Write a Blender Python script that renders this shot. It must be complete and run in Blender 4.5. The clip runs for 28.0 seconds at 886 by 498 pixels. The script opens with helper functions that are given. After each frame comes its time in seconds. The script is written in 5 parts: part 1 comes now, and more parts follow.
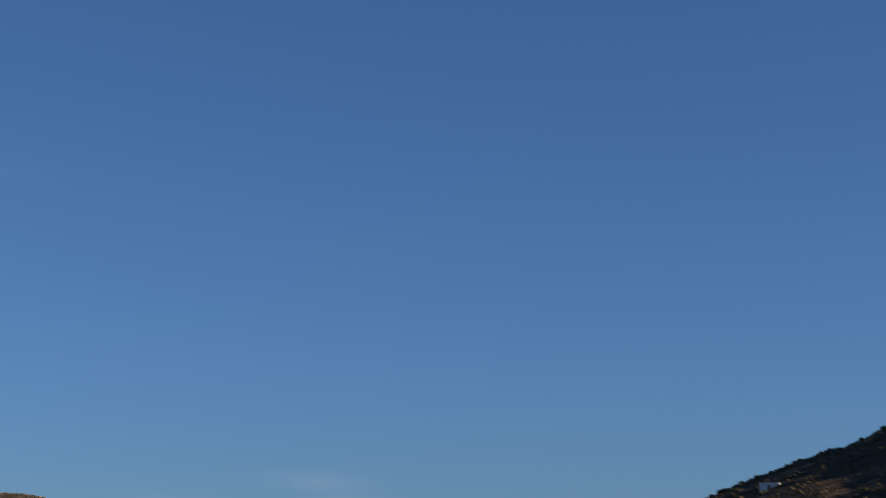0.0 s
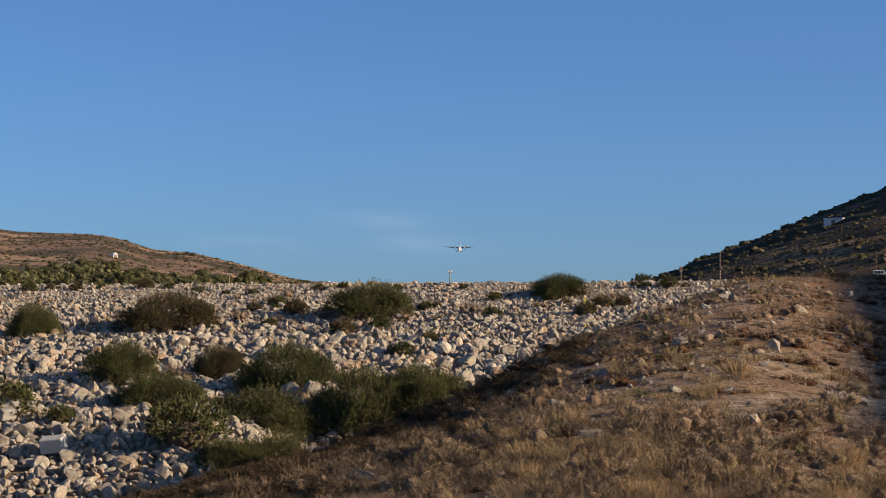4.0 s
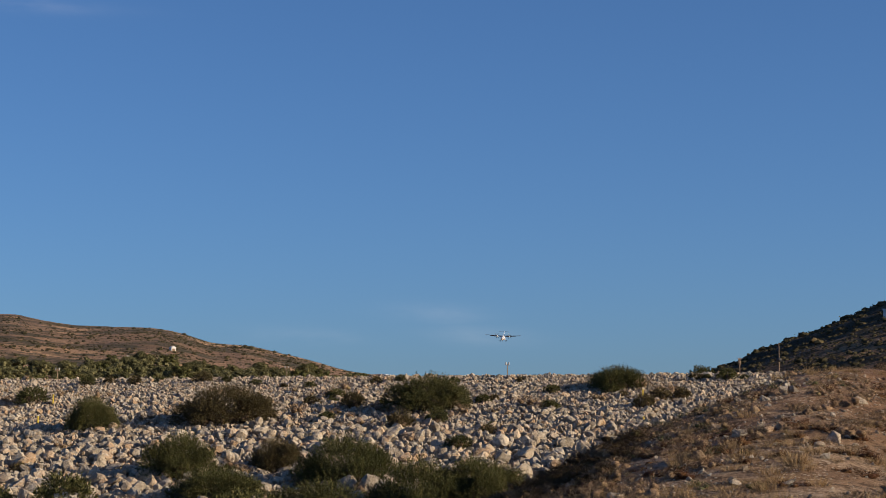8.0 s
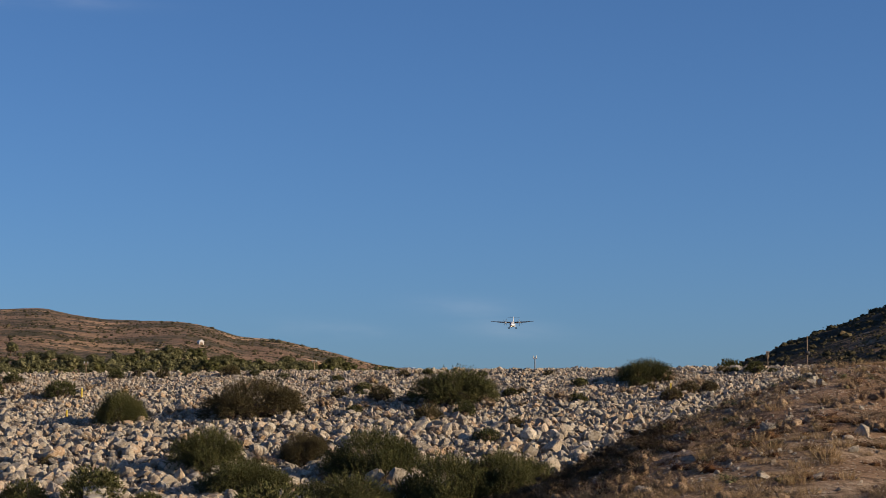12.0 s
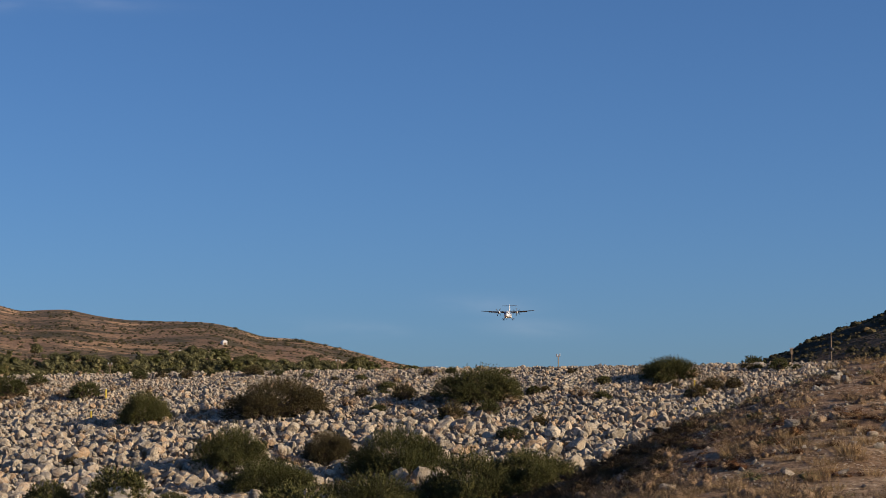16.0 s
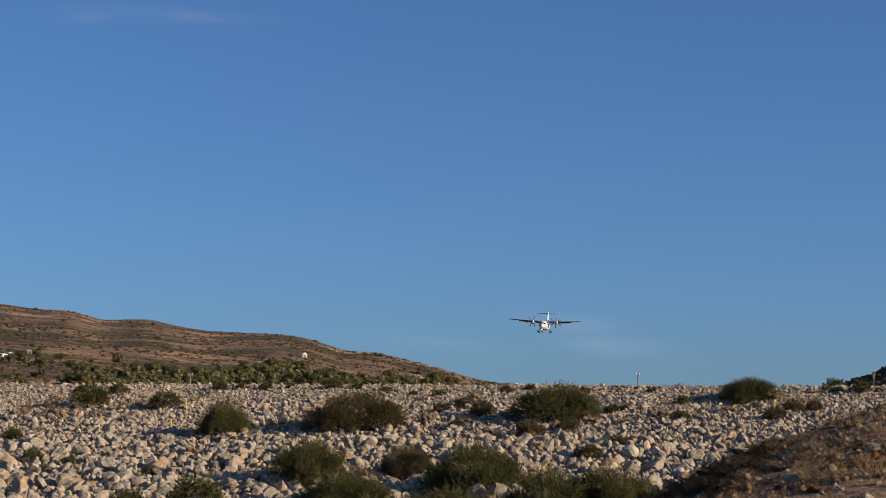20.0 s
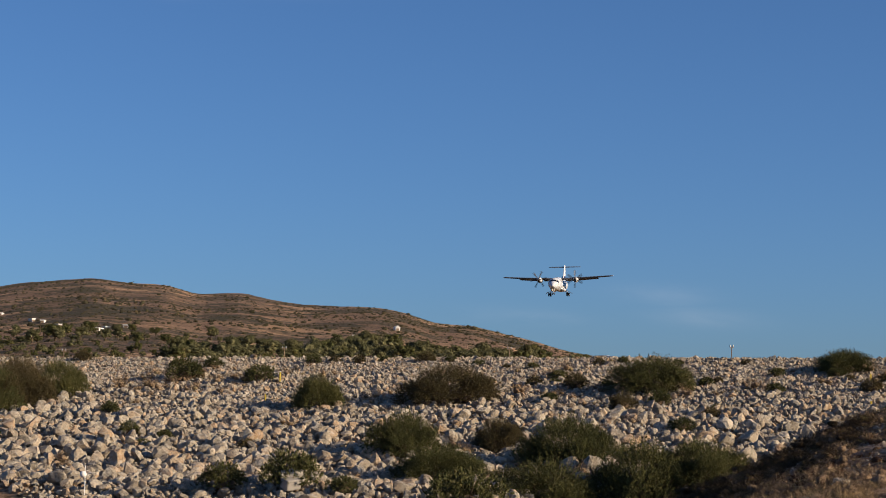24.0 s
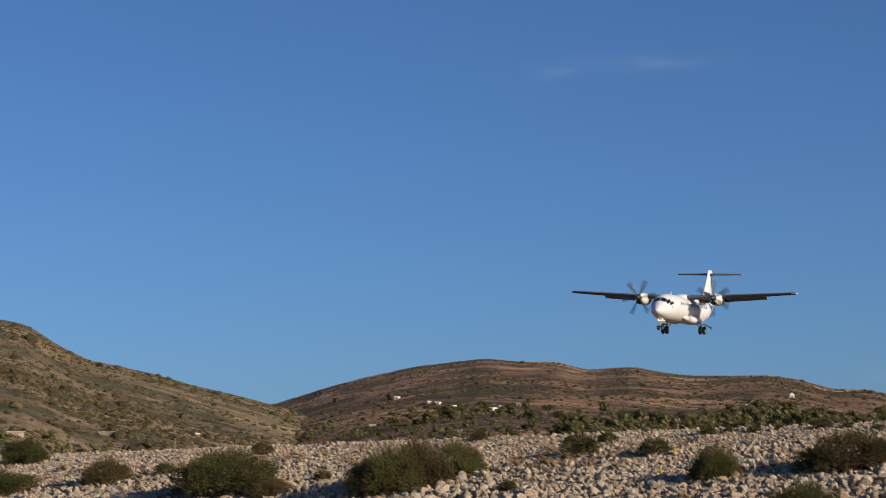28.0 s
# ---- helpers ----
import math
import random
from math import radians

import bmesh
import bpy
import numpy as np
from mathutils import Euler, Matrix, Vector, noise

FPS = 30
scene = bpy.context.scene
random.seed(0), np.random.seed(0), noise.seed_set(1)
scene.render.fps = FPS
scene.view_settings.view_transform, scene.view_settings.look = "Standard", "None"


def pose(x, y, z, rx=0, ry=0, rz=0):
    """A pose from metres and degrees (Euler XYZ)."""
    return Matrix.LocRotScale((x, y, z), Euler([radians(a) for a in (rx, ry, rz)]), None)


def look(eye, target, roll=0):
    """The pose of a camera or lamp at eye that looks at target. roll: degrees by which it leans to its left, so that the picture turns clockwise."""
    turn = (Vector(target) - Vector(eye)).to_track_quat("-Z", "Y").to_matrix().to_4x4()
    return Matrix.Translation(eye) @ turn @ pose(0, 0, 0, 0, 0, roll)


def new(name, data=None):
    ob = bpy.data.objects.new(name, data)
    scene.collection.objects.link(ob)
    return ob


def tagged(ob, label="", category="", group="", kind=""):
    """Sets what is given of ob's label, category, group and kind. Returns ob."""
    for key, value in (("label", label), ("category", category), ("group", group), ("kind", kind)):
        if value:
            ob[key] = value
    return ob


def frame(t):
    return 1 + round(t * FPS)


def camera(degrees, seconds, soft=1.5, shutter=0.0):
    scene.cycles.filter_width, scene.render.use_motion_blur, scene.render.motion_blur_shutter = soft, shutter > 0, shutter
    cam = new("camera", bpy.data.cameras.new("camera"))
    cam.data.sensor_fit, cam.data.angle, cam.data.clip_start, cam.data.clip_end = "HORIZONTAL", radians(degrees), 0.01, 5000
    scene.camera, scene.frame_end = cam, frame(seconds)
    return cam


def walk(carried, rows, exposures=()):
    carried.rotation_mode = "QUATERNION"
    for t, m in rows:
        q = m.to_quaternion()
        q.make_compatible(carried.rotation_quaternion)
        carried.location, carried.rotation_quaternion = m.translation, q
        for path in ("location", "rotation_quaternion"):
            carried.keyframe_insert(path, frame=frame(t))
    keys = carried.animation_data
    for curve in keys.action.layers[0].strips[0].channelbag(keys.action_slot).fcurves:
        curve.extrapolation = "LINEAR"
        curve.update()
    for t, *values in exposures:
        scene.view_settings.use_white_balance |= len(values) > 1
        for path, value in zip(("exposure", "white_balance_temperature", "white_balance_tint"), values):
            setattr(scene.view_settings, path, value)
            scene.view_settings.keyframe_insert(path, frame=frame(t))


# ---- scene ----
# ---- camera and its walk ----
EYE = 1.6                       # the eye over the viewpoint's ground
cam = camera(24.68, 28.0, soft=0.75, shutter=0.2)


def aim(yaw, pitch, roll):
    return pose(0, 0, EYE, 90 + pitch, 0, -yaw) @ pose(0, 0, 0, 0, 0, roll)


# seconds, heading to the right, tilt up, lean
PATH = [
    (0, 4.53, 10.85, 0.5), (0.3, 7.828, 9.206, 0.403), (0.5, 9.871, 8.439, 0.455), (0.7, 11.061, 8.132, 1.202), (1, 11.46, 5.931, 1.251),
    (1.2, 11.595, 5.481, 2.546), (1.5, 9.995, 4.688, 2.717), (2, 6.828, 3.064, 0.536), (2.5, 4.632, 4.06, 1.177), (3, 4.307, 4.572, 0.638),
    (3.5, 3.497, 4.092, 0.545), (4, 2.77, 3.452, 0.177), (4.5, 2.24, 4.026, 0.394), (6.5, 0.926, 4.75, -0.056), (7, 1.156, 5.222, 0.019),
    (7.5, 1.394, 5.89, 0.137), (8, 1.145, 6.064, 0.085), (8.5, 0.583, 6.361, 0.18), (9, 0.228, 6.679, 0.206), (9.5, -0.094, 6.247, 0.226),
    (10, -0.217, 6.239, -0.235), (10.5, -0.143, 5.582, -0.005), (11, -0, 5.8, -0), (11.5, 0.203, 5.873, 0), (12, 0.369, 5.879, 0.07),
    (12.5, 0.302, 5.839, -0.233), (13, 0.287, 5.815, -0.304), (13.5, -0.173, 5.704, -0.426), (15.5, -0.257, 5.82, -0.307),
    (16, -0.272, 5.846, -0.265), (16.5, -0.753, 5.825, -0.09), (17, -0.945, 6.337, 0.047), (17.5, -0.319, 6.121, 0.108), (18, -0.454, 5.932, 0.091),
    (18.5, -0.822, 5.746, 0.308), (19, -1.157, 5.604, 0.408), (19.5, -1.561, 5.922, 0.866), (20, -2.576, 6.281, 0.938), (20.5, -3.116, 6.517, 0.777),
    (22.5, -3.693, 5.622, 0.755), (23, -4.119, 5.317, 0.446), (23.5, -4.429, 5.108, 0.336), (24, -5.186, 5.473, 0.911), (24.5, -6.111, 5.78, 0.2),
    (25, -6.542, 6.071, -0.321), (25.5, -7.285, 5.861, -0.753), (26, -10.27, 6.499, -0.744), (26.5, -8.903, 6.032, 0.229),
    (27, -10.949, 6.133, -0.37), (27.5, -13.463, 6.5, -1.066), (28, -16.137, 7.543, -0.867),
]
walk(cam, [(t, aim(y, p, r)) for t, y, p, r in PATH],
     exposures=[(t, e + 0.68, 6430, 11) for t, e in ((0, -0.42), (0.6, -0.5), (1.0, -0.3), (1.5, -0.05), (2.0, 0.22), (2.5, 0.25), (3.0, 0.14), (4.5, -0.02), (7.0, -0.2), (9.0, -0.27), (25, -0.27), (28, -0.36))])

# ---- sky and sun ----
SUN_AZ, SUN_EL = 107.0, 18.5    # clockwise from +Y, above the horizon
world = bpy.data.worlds.new("sky")
scene.world = world
world.use_nodes = True
wn = world.node_tree
sky = wn.nodes.new("ShaderNodeTexSky")
sky.sky_type = "NISHITA"
sky.sun_disc = False
sky.sun_elevation, sky.sun_rotation = radians(SUN_EL), radians(SUN_AZ)
sky.altitude, sky.air_density, sky.dust_density, sky.ozone_density = 50, 0.8, 1.0, 7.0
wn.nodes["Background"].inputs["Strength"].default_value = 0.083


def calc(op, *args):
    n = wn.nodes.new("ShaderNodeMath")
    n.operation = op
    for k, v in enumerate(args):
        if isinstance(v, (int, float)):
            n.inputs[k].default_value = v
        else:
            wn.links.new(v, n.inputs[k])
    return n.outputs[0]


# thin wisps of cirrus low over the hills and higher up
way = wn.nodes.new("ShaderNodeTexCoord").outputs["Generated"]
split = wn.nodes.new("ShaderNodeSeparateXYZ")
wn.links.new(way, split.inputs[0])
side, rise = calc("DIVIDE", split.outputs[0], calc("MAXIMUM", split.outputs[1], 0.05)), calc("DIVIDE", split.outputs[2], calc("MAXIMUM", split.outputs[1], 0.05))
stretch = wn.nodes.new("ShaderNodeMapping")
stretch.inputs["Scale"].default_value = (16, 16, 60)
wn.links.new(way, stretch.inputs[0])
veil = wn.nodes.new("ShaderNodeTexNoise")
veil.inputs["Scale"].default_value, veil.inputs["Detail"].default_value = 1.6, 6
wn.links.new(stretch.outputs[0], veil.inputs["Vector"])
wisps = None
for az, el, wide, high, tilt in ((0.9, 4.25, 1.3, 0.28, -0.04), (2.2, 3.6, 1.4, 0.26, -0.06), (-2.8, 3.6, 1.5, 0.22, -0.05), (-10.6, 12.65, 2.2, 0.22, -0.05), (-12.4, 12.5, 0.9, 0.2, 0.05)):
    a0, e0 = math.tan(radians(az)), math.tan(radians(el)) / math.cos(radians(az))
    du = calc("SUBTRACT", side, a0)
    u2 = calc("POWER", calc("ABSOLUTE", calc("DIVIDE", du, radians(wide))), 2.0)
    dv = calc("SUBTRACT", calc("SUBTRACT", rise, e0), calc("MULTIPLY", du, tilt))
    v2 = calc("POWER", calc("ABSOLUTE", calc("DIVIDE", dv, radians(high))), 2.0)
    g = calc("POWER", 2.718, calc("MULTIPLY", calc("ADD", u2, v2), -1.0))
    wisps = g if wisps is None else calc("MAXIMUM", wisps, g)
amount = calc("MULTIPLY", calc("MULTIPLY", wisps, calc("MULTIPLY", calc("MAXIMUM", calc("SUBTRACT", veil.outputs["Fac"], 0.28), 0.0), 3.0)), 0.075)
cloudy = wn.nodes.new("ShaderNodeMix")
cloudy.data_type = "RGBA"
wn.links.new(amount, cloudy.inputs[0])
wn.links.new(sky.outputs[0], cloudy.inputs[6])
cloudy.inputs[7].default_value = (7.0, 7.0, 7.4, 1)
wn.links.new(cloudy.outputs[2], wn.nodes["Background"].inputs[0])
sun_data = bpy.data.lights.new("sun", "SUN")
sun_data.energy, sun_data.angle, sun_data.color = 5.0, radians(0.53), (1.0, 0.80, 0.56)
sun = new("sun", sun_data)
sa, se = radians(SUN_AZ), radians(SUN_EL)
sun.matrix_world = look((60, -60, 80), (60 - math.sin(sa) * math.cos(se), -60 - math.cos(sa) * math.cos(se), 80 - math.sin(se)))


# ---- materials ----
def material(name, rough=0.8, metal=0.0):
    m = bpy.data.materials.new(name)
    m.use_nodes = True
    b = m.node_tree.nodes["Principled BSDF"]
    b.inputs["Roughness"].default_value, b.inputs["Metallic"].default_value = rough, metal
    if rough >= 0.8:        # earth, stone and leaves hardly shine
        b.inputs["Specular IOR Level"].default_value = 0.15
    return m, m.node_tree, b


def node(nt, kind, **values):
    n = nt.nodes.new("ShaderNode" + kind)
    for k, v in values.items():
        n.inputs[k].default_value = v
    return n


def noise_tex(nt, scale, detail=5.0, rough=0.6, coord="Object", vec=None):
    n = node(nt, "TexNoise", Scale=scale, Detail=detail, Roughness=rough)
    if vec is None:
        vec = nt.nodes.new("ShaderNodeTexCoord").outputs[coord]
    nt.links.new(vec, n.inputs["Vector"])
    return n.outputs["Fac"]


def ramp(nt, fac, stops):
    r = nt.nodes.new("ShaderNodeValToRGB")
    els = r.color_ramp.elements
    while len(els) < len(stops):
        els.new(0.5)
    for e, (p, c) in zip(els, stops):
        e.position, e.color = p, (*c, 1)
    nt.links.new(fac, r.inputs[0])
    return r.outputs["Color"]


def mix(nt, fac, a, b, blend="MIX"):
    m = nt.nodes.new("ShaderNodeMix")
    m.data_type, m.blend_type = "RGBA", blend
    if isinstance(fac, (int, float)):
        m.inputs[0].default_value = fac
    else:
        nt.links.new(fac, m.inputs[0])
    for sock, v in ((m.inputs[6], a), (m.inputs[7], b)):
        if isinstance(v, tuple):
            sock.default_value = (*v, 1)
        else:
            nt.links.new(v, sock)
    return m.outputs[2]


def bump(nt, b, height, strength, distance):
    n = node(nt, "Bump", Strength=strength, Distance=distance)
    nt.links.new(height, n.inputs["Height"])
    nt.links.new(n.outputs[0], b.inputs["Normal"])


def plain(name, colour, rough=0.6, metal=0.0, vary=0.25, scale=3.0):
    """A painted or moulded surface with slight grime at two scales."""
    m, nt, b = material(name, rough, metal)
    dark = tuple(c * (1 - vary) for c in colour)
    c1 = ramp(nt, noise_tex(nt, scale), [(0.3, dark), (0.65, colour)])
    c2 = mix(nt, 0.3, c1, ramp(nt, noise_tex(nt, scale * 9, 3), [(0.35, dark), (0.6, colour)]))
    nt.links.new(c2, b.inputs["Base Color"])
    return m


def rock_material(name, island):
    m, nt, b = material(name, 0.9)
    if island:
        rnd = nt.nodes.new("ShaderNodeNewGeometry").outputs["Random Per Island"]
    else:
        rnd = nt.nodes.new("ShaderNodeObjectInfo").outputs["Random"]
    tone = ramp(nt, rnd, [(0.0, (0.17, 0.145, 0.115)), (0.25, (0.27, 0.232, 0.18)), (0.5, (0.33, 0.278, 0.21)), (0.72, (0.40, 0.345, 0.27)), (0.84, (0.35, 0.25, 0.165)), (0.94, (0.37, 0.26, 0.16)), (1.0, (0.50, 0.44, 0.35))])
    geo = nt.nodes.new("ShaderNodeNewGeometry").outputs["Position"]
    grain = noise_tex(nt, 9.0, 9, 0.75, vec=geo)
    c = mix(nt, 1.0, tone, ramp(nt, grain, [(0.32, (0.45, 0.44, 0.42)), (0.49, (1, 1, 1)), (0.66, (1.2, 1.18, 1.13))]), "MULTIPLY")
    # grey weathering and lichen, then rusty stains
    weather = ramp(nt, noise_tex(nt, 3.2, 6, 0.7, vec=geo), [(0.48, (0, 0, 0)), (0.60, (0.65, 0.65, 0.65))])
    c = mix(nt, weather, c, mix(nt, 1.0, (0.38, 0.355, 0.305), ramp(nt, grain, [(0.34, (0.55, 0.55, 0.55)), (0.58, (1.25, 1.25, 1.25))]), "MULTIPLY"))
    stain = ramp(nt, noise_tex(nt, 1.3, 4, 0.6, vec=geo), [(0.52, (0, 0, 0)), (0.68, (0.8, 0.8, 0.8))])
    c = mix(nt, stain, c, mix(nt, 0.4, c, (0.27, 0.165, 0.09)))
    nt.links.new(c, b.inputs["Base Color"])
    bump(nt, b, grain, 0.9, 0.07)
    return m


def leaf_material(name, stops, rough=0.65, twiggy=False):
    m, nt, b = material(name, rough)
    rnd = nt.nodes.new("ShaderNodeNewGeometry").outputs["Random Per Island"]
    c = ramp(nt, rnd, stops)
    ob = nt.nodes.new("ShaderNodeObjectInfo").outputs["Random"]
    c = mix(nt, 1.0, c, ramp(nt, ob, [(0.0, (0.8, 0.82, 0.8)), (1.0, (1.15, 1.1, 1.05))]), "MULTIPLY")
    patch_fac = noise_tex(nt, 1.1, 3)
    c = mix(nt, 1.0, c, ramp(nt, patch_fac, [(0.35, (0.75, 0.75, 0.72)), (0.65, (1.2, 1.15, 1.1))]), "MULTIPLY")
    if twiggy:
        twigs = noise_tex(nt, 22.0, 6, 0.8)
        c = mix(nt, 1.0, c, ramp(nt, twigs, [(0.36, (0.45, 0.43, 0.4)), (0.5, (0.95, 0.95, 0.95)), (0.66, (1.35, 1.3, 1.2))]), "MULTIPLY")
        bump(nt, b, twigs, 1.0, 0.07)
    nt.links.new(c, b.inputs["Base Color"])
    return m


def soil_material():
    """Dry stony soil: tan, with reddish and pale patches, gravel and scrub litter."""
    m, nt, b = material("dry_soil", 0.95)
    geo = nt.nodes.new("ShaderNodeNewGeometry").outputs["Position"]
    c = ramp(nt, noise_tex(nt, 0.35, 6, 0.65, vec=geo), [(0.3, (0.165, 0.098, 0.058)), (0.5, (0.27, 0.18, 0.112)), (0.68, (0.40, 0.31, 0.22))])
    c = mix(nt, ramp(nt, noise_tex(nt, 0.13, 4, 0.55, vec=geo), [(0.52, (0, 0, 0)), (0.66, (0.5, 0.5, 0.5))]), c, (0.29, 0.15, 0.08))
    # redder subsoil at the spur's cut end, darkened to paint in its shade
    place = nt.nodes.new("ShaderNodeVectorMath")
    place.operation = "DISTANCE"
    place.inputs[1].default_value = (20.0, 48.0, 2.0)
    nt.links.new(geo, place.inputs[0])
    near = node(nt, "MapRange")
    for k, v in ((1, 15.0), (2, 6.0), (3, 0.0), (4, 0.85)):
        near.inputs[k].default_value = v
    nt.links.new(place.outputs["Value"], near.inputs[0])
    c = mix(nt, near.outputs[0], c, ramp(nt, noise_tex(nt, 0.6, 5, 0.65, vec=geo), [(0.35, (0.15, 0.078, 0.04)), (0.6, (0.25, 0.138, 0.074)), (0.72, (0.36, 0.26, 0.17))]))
    litter = noise_tex(nt, 2.2, 8, 0.75, vec=geo)
    c = mix(nt, ramp(nt, litter, [(0.42, (0.85, 0.85, 0.85)), (0.50, (0, 0, 0))]), c, (0.085, 0.054, 0.033))
    pebble = node(nt, "TexVoronoi", Scale=9.0)
    nt.links.new(geo, pebble.inputs["Vector"])
    chips = ramp(nt, pebble.outputs["Distance"], [(0.26, (1, 1, 1)), (0.36, (0, 0, 0))])
    stony = ramp(nt, noise_tex(nt, 0.9, 4, 0.6, vec=geo), [(0.46, (0, 0, 0)), (0.6, (0.8, 0.8, 0.8))])
    c = mix(nt, mix(nt, 1.0, chips, stony, "MULTIPLY"), c, (0.47, 0.40, 0.31))
    grit = noise_tex(nt, 9.0, 9, 0.75, vec=geo)
    c = mix(nt, 1.0, c, ramp(nt, grit, [(0.32, (0.42, 0.39, 0.36)), (0.52, (1, 1, 1)), (0.72, (1.35, 1.3, 1.22))]), "MULTIPLY")
    nt.links.new(c, b.inputs["Base Color"])
    bump(nt, b, grit, 0.9, 0.09)
    return m


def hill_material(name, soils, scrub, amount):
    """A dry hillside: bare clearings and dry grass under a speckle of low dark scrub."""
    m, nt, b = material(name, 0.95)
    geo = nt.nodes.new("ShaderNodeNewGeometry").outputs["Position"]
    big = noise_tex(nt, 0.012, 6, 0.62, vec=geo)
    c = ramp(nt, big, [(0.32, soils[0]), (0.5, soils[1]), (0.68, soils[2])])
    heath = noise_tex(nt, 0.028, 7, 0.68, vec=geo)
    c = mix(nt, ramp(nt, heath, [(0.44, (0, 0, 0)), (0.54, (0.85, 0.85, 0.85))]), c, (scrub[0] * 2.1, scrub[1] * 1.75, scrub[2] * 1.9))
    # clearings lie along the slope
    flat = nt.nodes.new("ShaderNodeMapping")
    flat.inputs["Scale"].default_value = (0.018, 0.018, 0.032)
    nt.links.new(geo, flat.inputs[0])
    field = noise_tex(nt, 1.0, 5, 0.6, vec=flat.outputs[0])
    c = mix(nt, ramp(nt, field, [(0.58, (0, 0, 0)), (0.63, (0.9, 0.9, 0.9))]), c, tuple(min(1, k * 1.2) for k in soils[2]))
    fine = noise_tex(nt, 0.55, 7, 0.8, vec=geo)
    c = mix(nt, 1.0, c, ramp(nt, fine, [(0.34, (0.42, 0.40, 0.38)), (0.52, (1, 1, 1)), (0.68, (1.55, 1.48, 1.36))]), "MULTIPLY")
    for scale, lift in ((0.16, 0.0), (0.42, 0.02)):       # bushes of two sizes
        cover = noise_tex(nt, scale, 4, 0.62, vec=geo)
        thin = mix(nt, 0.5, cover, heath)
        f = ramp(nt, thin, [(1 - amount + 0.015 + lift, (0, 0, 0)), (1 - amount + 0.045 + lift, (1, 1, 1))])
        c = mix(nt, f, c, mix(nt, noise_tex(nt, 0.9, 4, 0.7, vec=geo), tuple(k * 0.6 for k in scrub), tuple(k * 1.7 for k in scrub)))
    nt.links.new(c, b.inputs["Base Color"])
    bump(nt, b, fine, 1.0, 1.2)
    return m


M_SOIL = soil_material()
M_ROCK_STUFF = rock_material("limestone_rubble", True)
M_ROCK = rock_material("limestone_boulder", False)
M_SHRUB = leaf_material("shrub_leaves", [(0.0, (0.042, 0.048, 0.018)), (0.5, (0.075, 0.082, 0.03)), (0.85, (0.105, 0.108, 0.042)), (1.0, (0.14, 0.115, 0.055))], 0.85)
M_SHRUB_BROWN = leaf_material("shrub_brown", [(0.0, (0.065, 0.052, 0.027)), (0.5, (0.105, 0.082, 0.043)), (1.0, (0.115, 0.105, 0.048))], 0.88)
M_OLIVE = leaf_material("olive_leaves", [(0.0, (0.06, 0.064, 0.03)), (0.5, (0.105, 0.107, 0.052)), (1.0, (0.16, 0.155, 0.082))], 0.85)
M_STRAW = leaf_material("dry_grass", [(0.0, (0.19, 0.128, 0.066)), (0.5, (0.33, 0.232, 0.126)), (1.0, (0.46, 0.345, 0.20))], 0.8)
M_SCRUB = leaf_material("dry_scrub", [(0.0, (0.18, 0.13, 0.09)), (0.45, (0.25, 0.185, 0.127)), (0.8, (0.335, 0.255, 0.18)), (1.0, (0.22, 0.185, 0.105))], 0.9, True)
M_RUST = leaf_material("rust_scrub", [(0.0, (0.09, 0.038, 0.02)), (0.5, (0.16, 0.075, 0.035)), (1.0, (0.22, 0.12, 0.06))], 0.9, True)
M_HILL_SCRUB = leaf_material("hillside_scrub", [(0.0, (0.034, 0.032, 0.018)), (0.5, (0.058, 0.053, 0.029)), (0.85, (0.08, 0.07, 0.038)), (1.0, (0.095, 0.075, 0.042))], 0.9)
# heath kept dark to deepen the shade where it grows
M_SHADE_HEATH = leaf_material("dark_heath", [(0.0, (0.065, 0.044, 0.025)), (0.5, (0.088, 0.062, 0.035)), (0.85, (0.115, 0.081, 0.047)), (1.0, (0.075, 0.07, 0.03))], 0.9, True)
M_BARK = plain("bark", (0.12, 0.085, 0.055), 0.9, 0, 0.4, 8)
M_HILL = hill_material("brown_hillside", [(0.175, 0.112, 0.076), (0.25, 0.162, 0.108), (0.41, 0.265, 0.16)], (0.057, 0.051, 0.032), 0.50)
M_HILL_NEAR = hill_material("grassy_hillside", [(0.18, 0.135, 0.085), (0.25, 0.19, 0.122), (0.36, 0.275, 0.175)], (0.07, 0.072, 0.042), 0.49)
# darker soils and scrub put the terraced slope's evening shade into the colour
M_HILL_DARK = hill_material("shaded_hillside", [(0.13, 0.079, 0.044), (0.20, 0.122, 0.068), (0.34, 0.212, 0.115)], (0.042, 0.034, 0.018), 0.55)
M_WHITE = plain("white_wall", (0.78, 0.76, 0.72), 0.8, 0, 0.12, 1.5)
M_GREY = plain("grey_metal", (0.42, 0.42, 0.42), 0.5, 0.6, 0.2, 5)
M_WOOD = plain("weathered_wood", (0.30, 0.22, 0.15), 0.9, 0, 0.4, 10)
M_YELLOW = plain("yellow_paint", (0.72, 0.52, 0.06), 0.5, 0, 0.2, 8)
M_DARK = plain("dark_recess", (0.03, 0.03, 0.032), 0.7, 0, 0.3, 5)
M_ASPHALT = plain("asphalt", (0.055, 0.056, 0.06), 0.9, 0, 0.3, 2)
M_TERRACOTTA = plain("terracotta", (0.36, 0.16, 0.09), 0.85, 0, 0.3, 3)
M_SHADED_WALL = plain("shaded_grey_render", (0.24, 0.235, 0.23), 0.9, 0, 0.3, 2)
M_PALE_STONE = plain("pale_dressed_stone", (0.58, 0.53, 0.45), 0.9, 0, 0.3, 4)
M_CONCRETE = plain("concrete", (0.36, 0.33, 0.29), 0.9, 0, 0.3, 2)


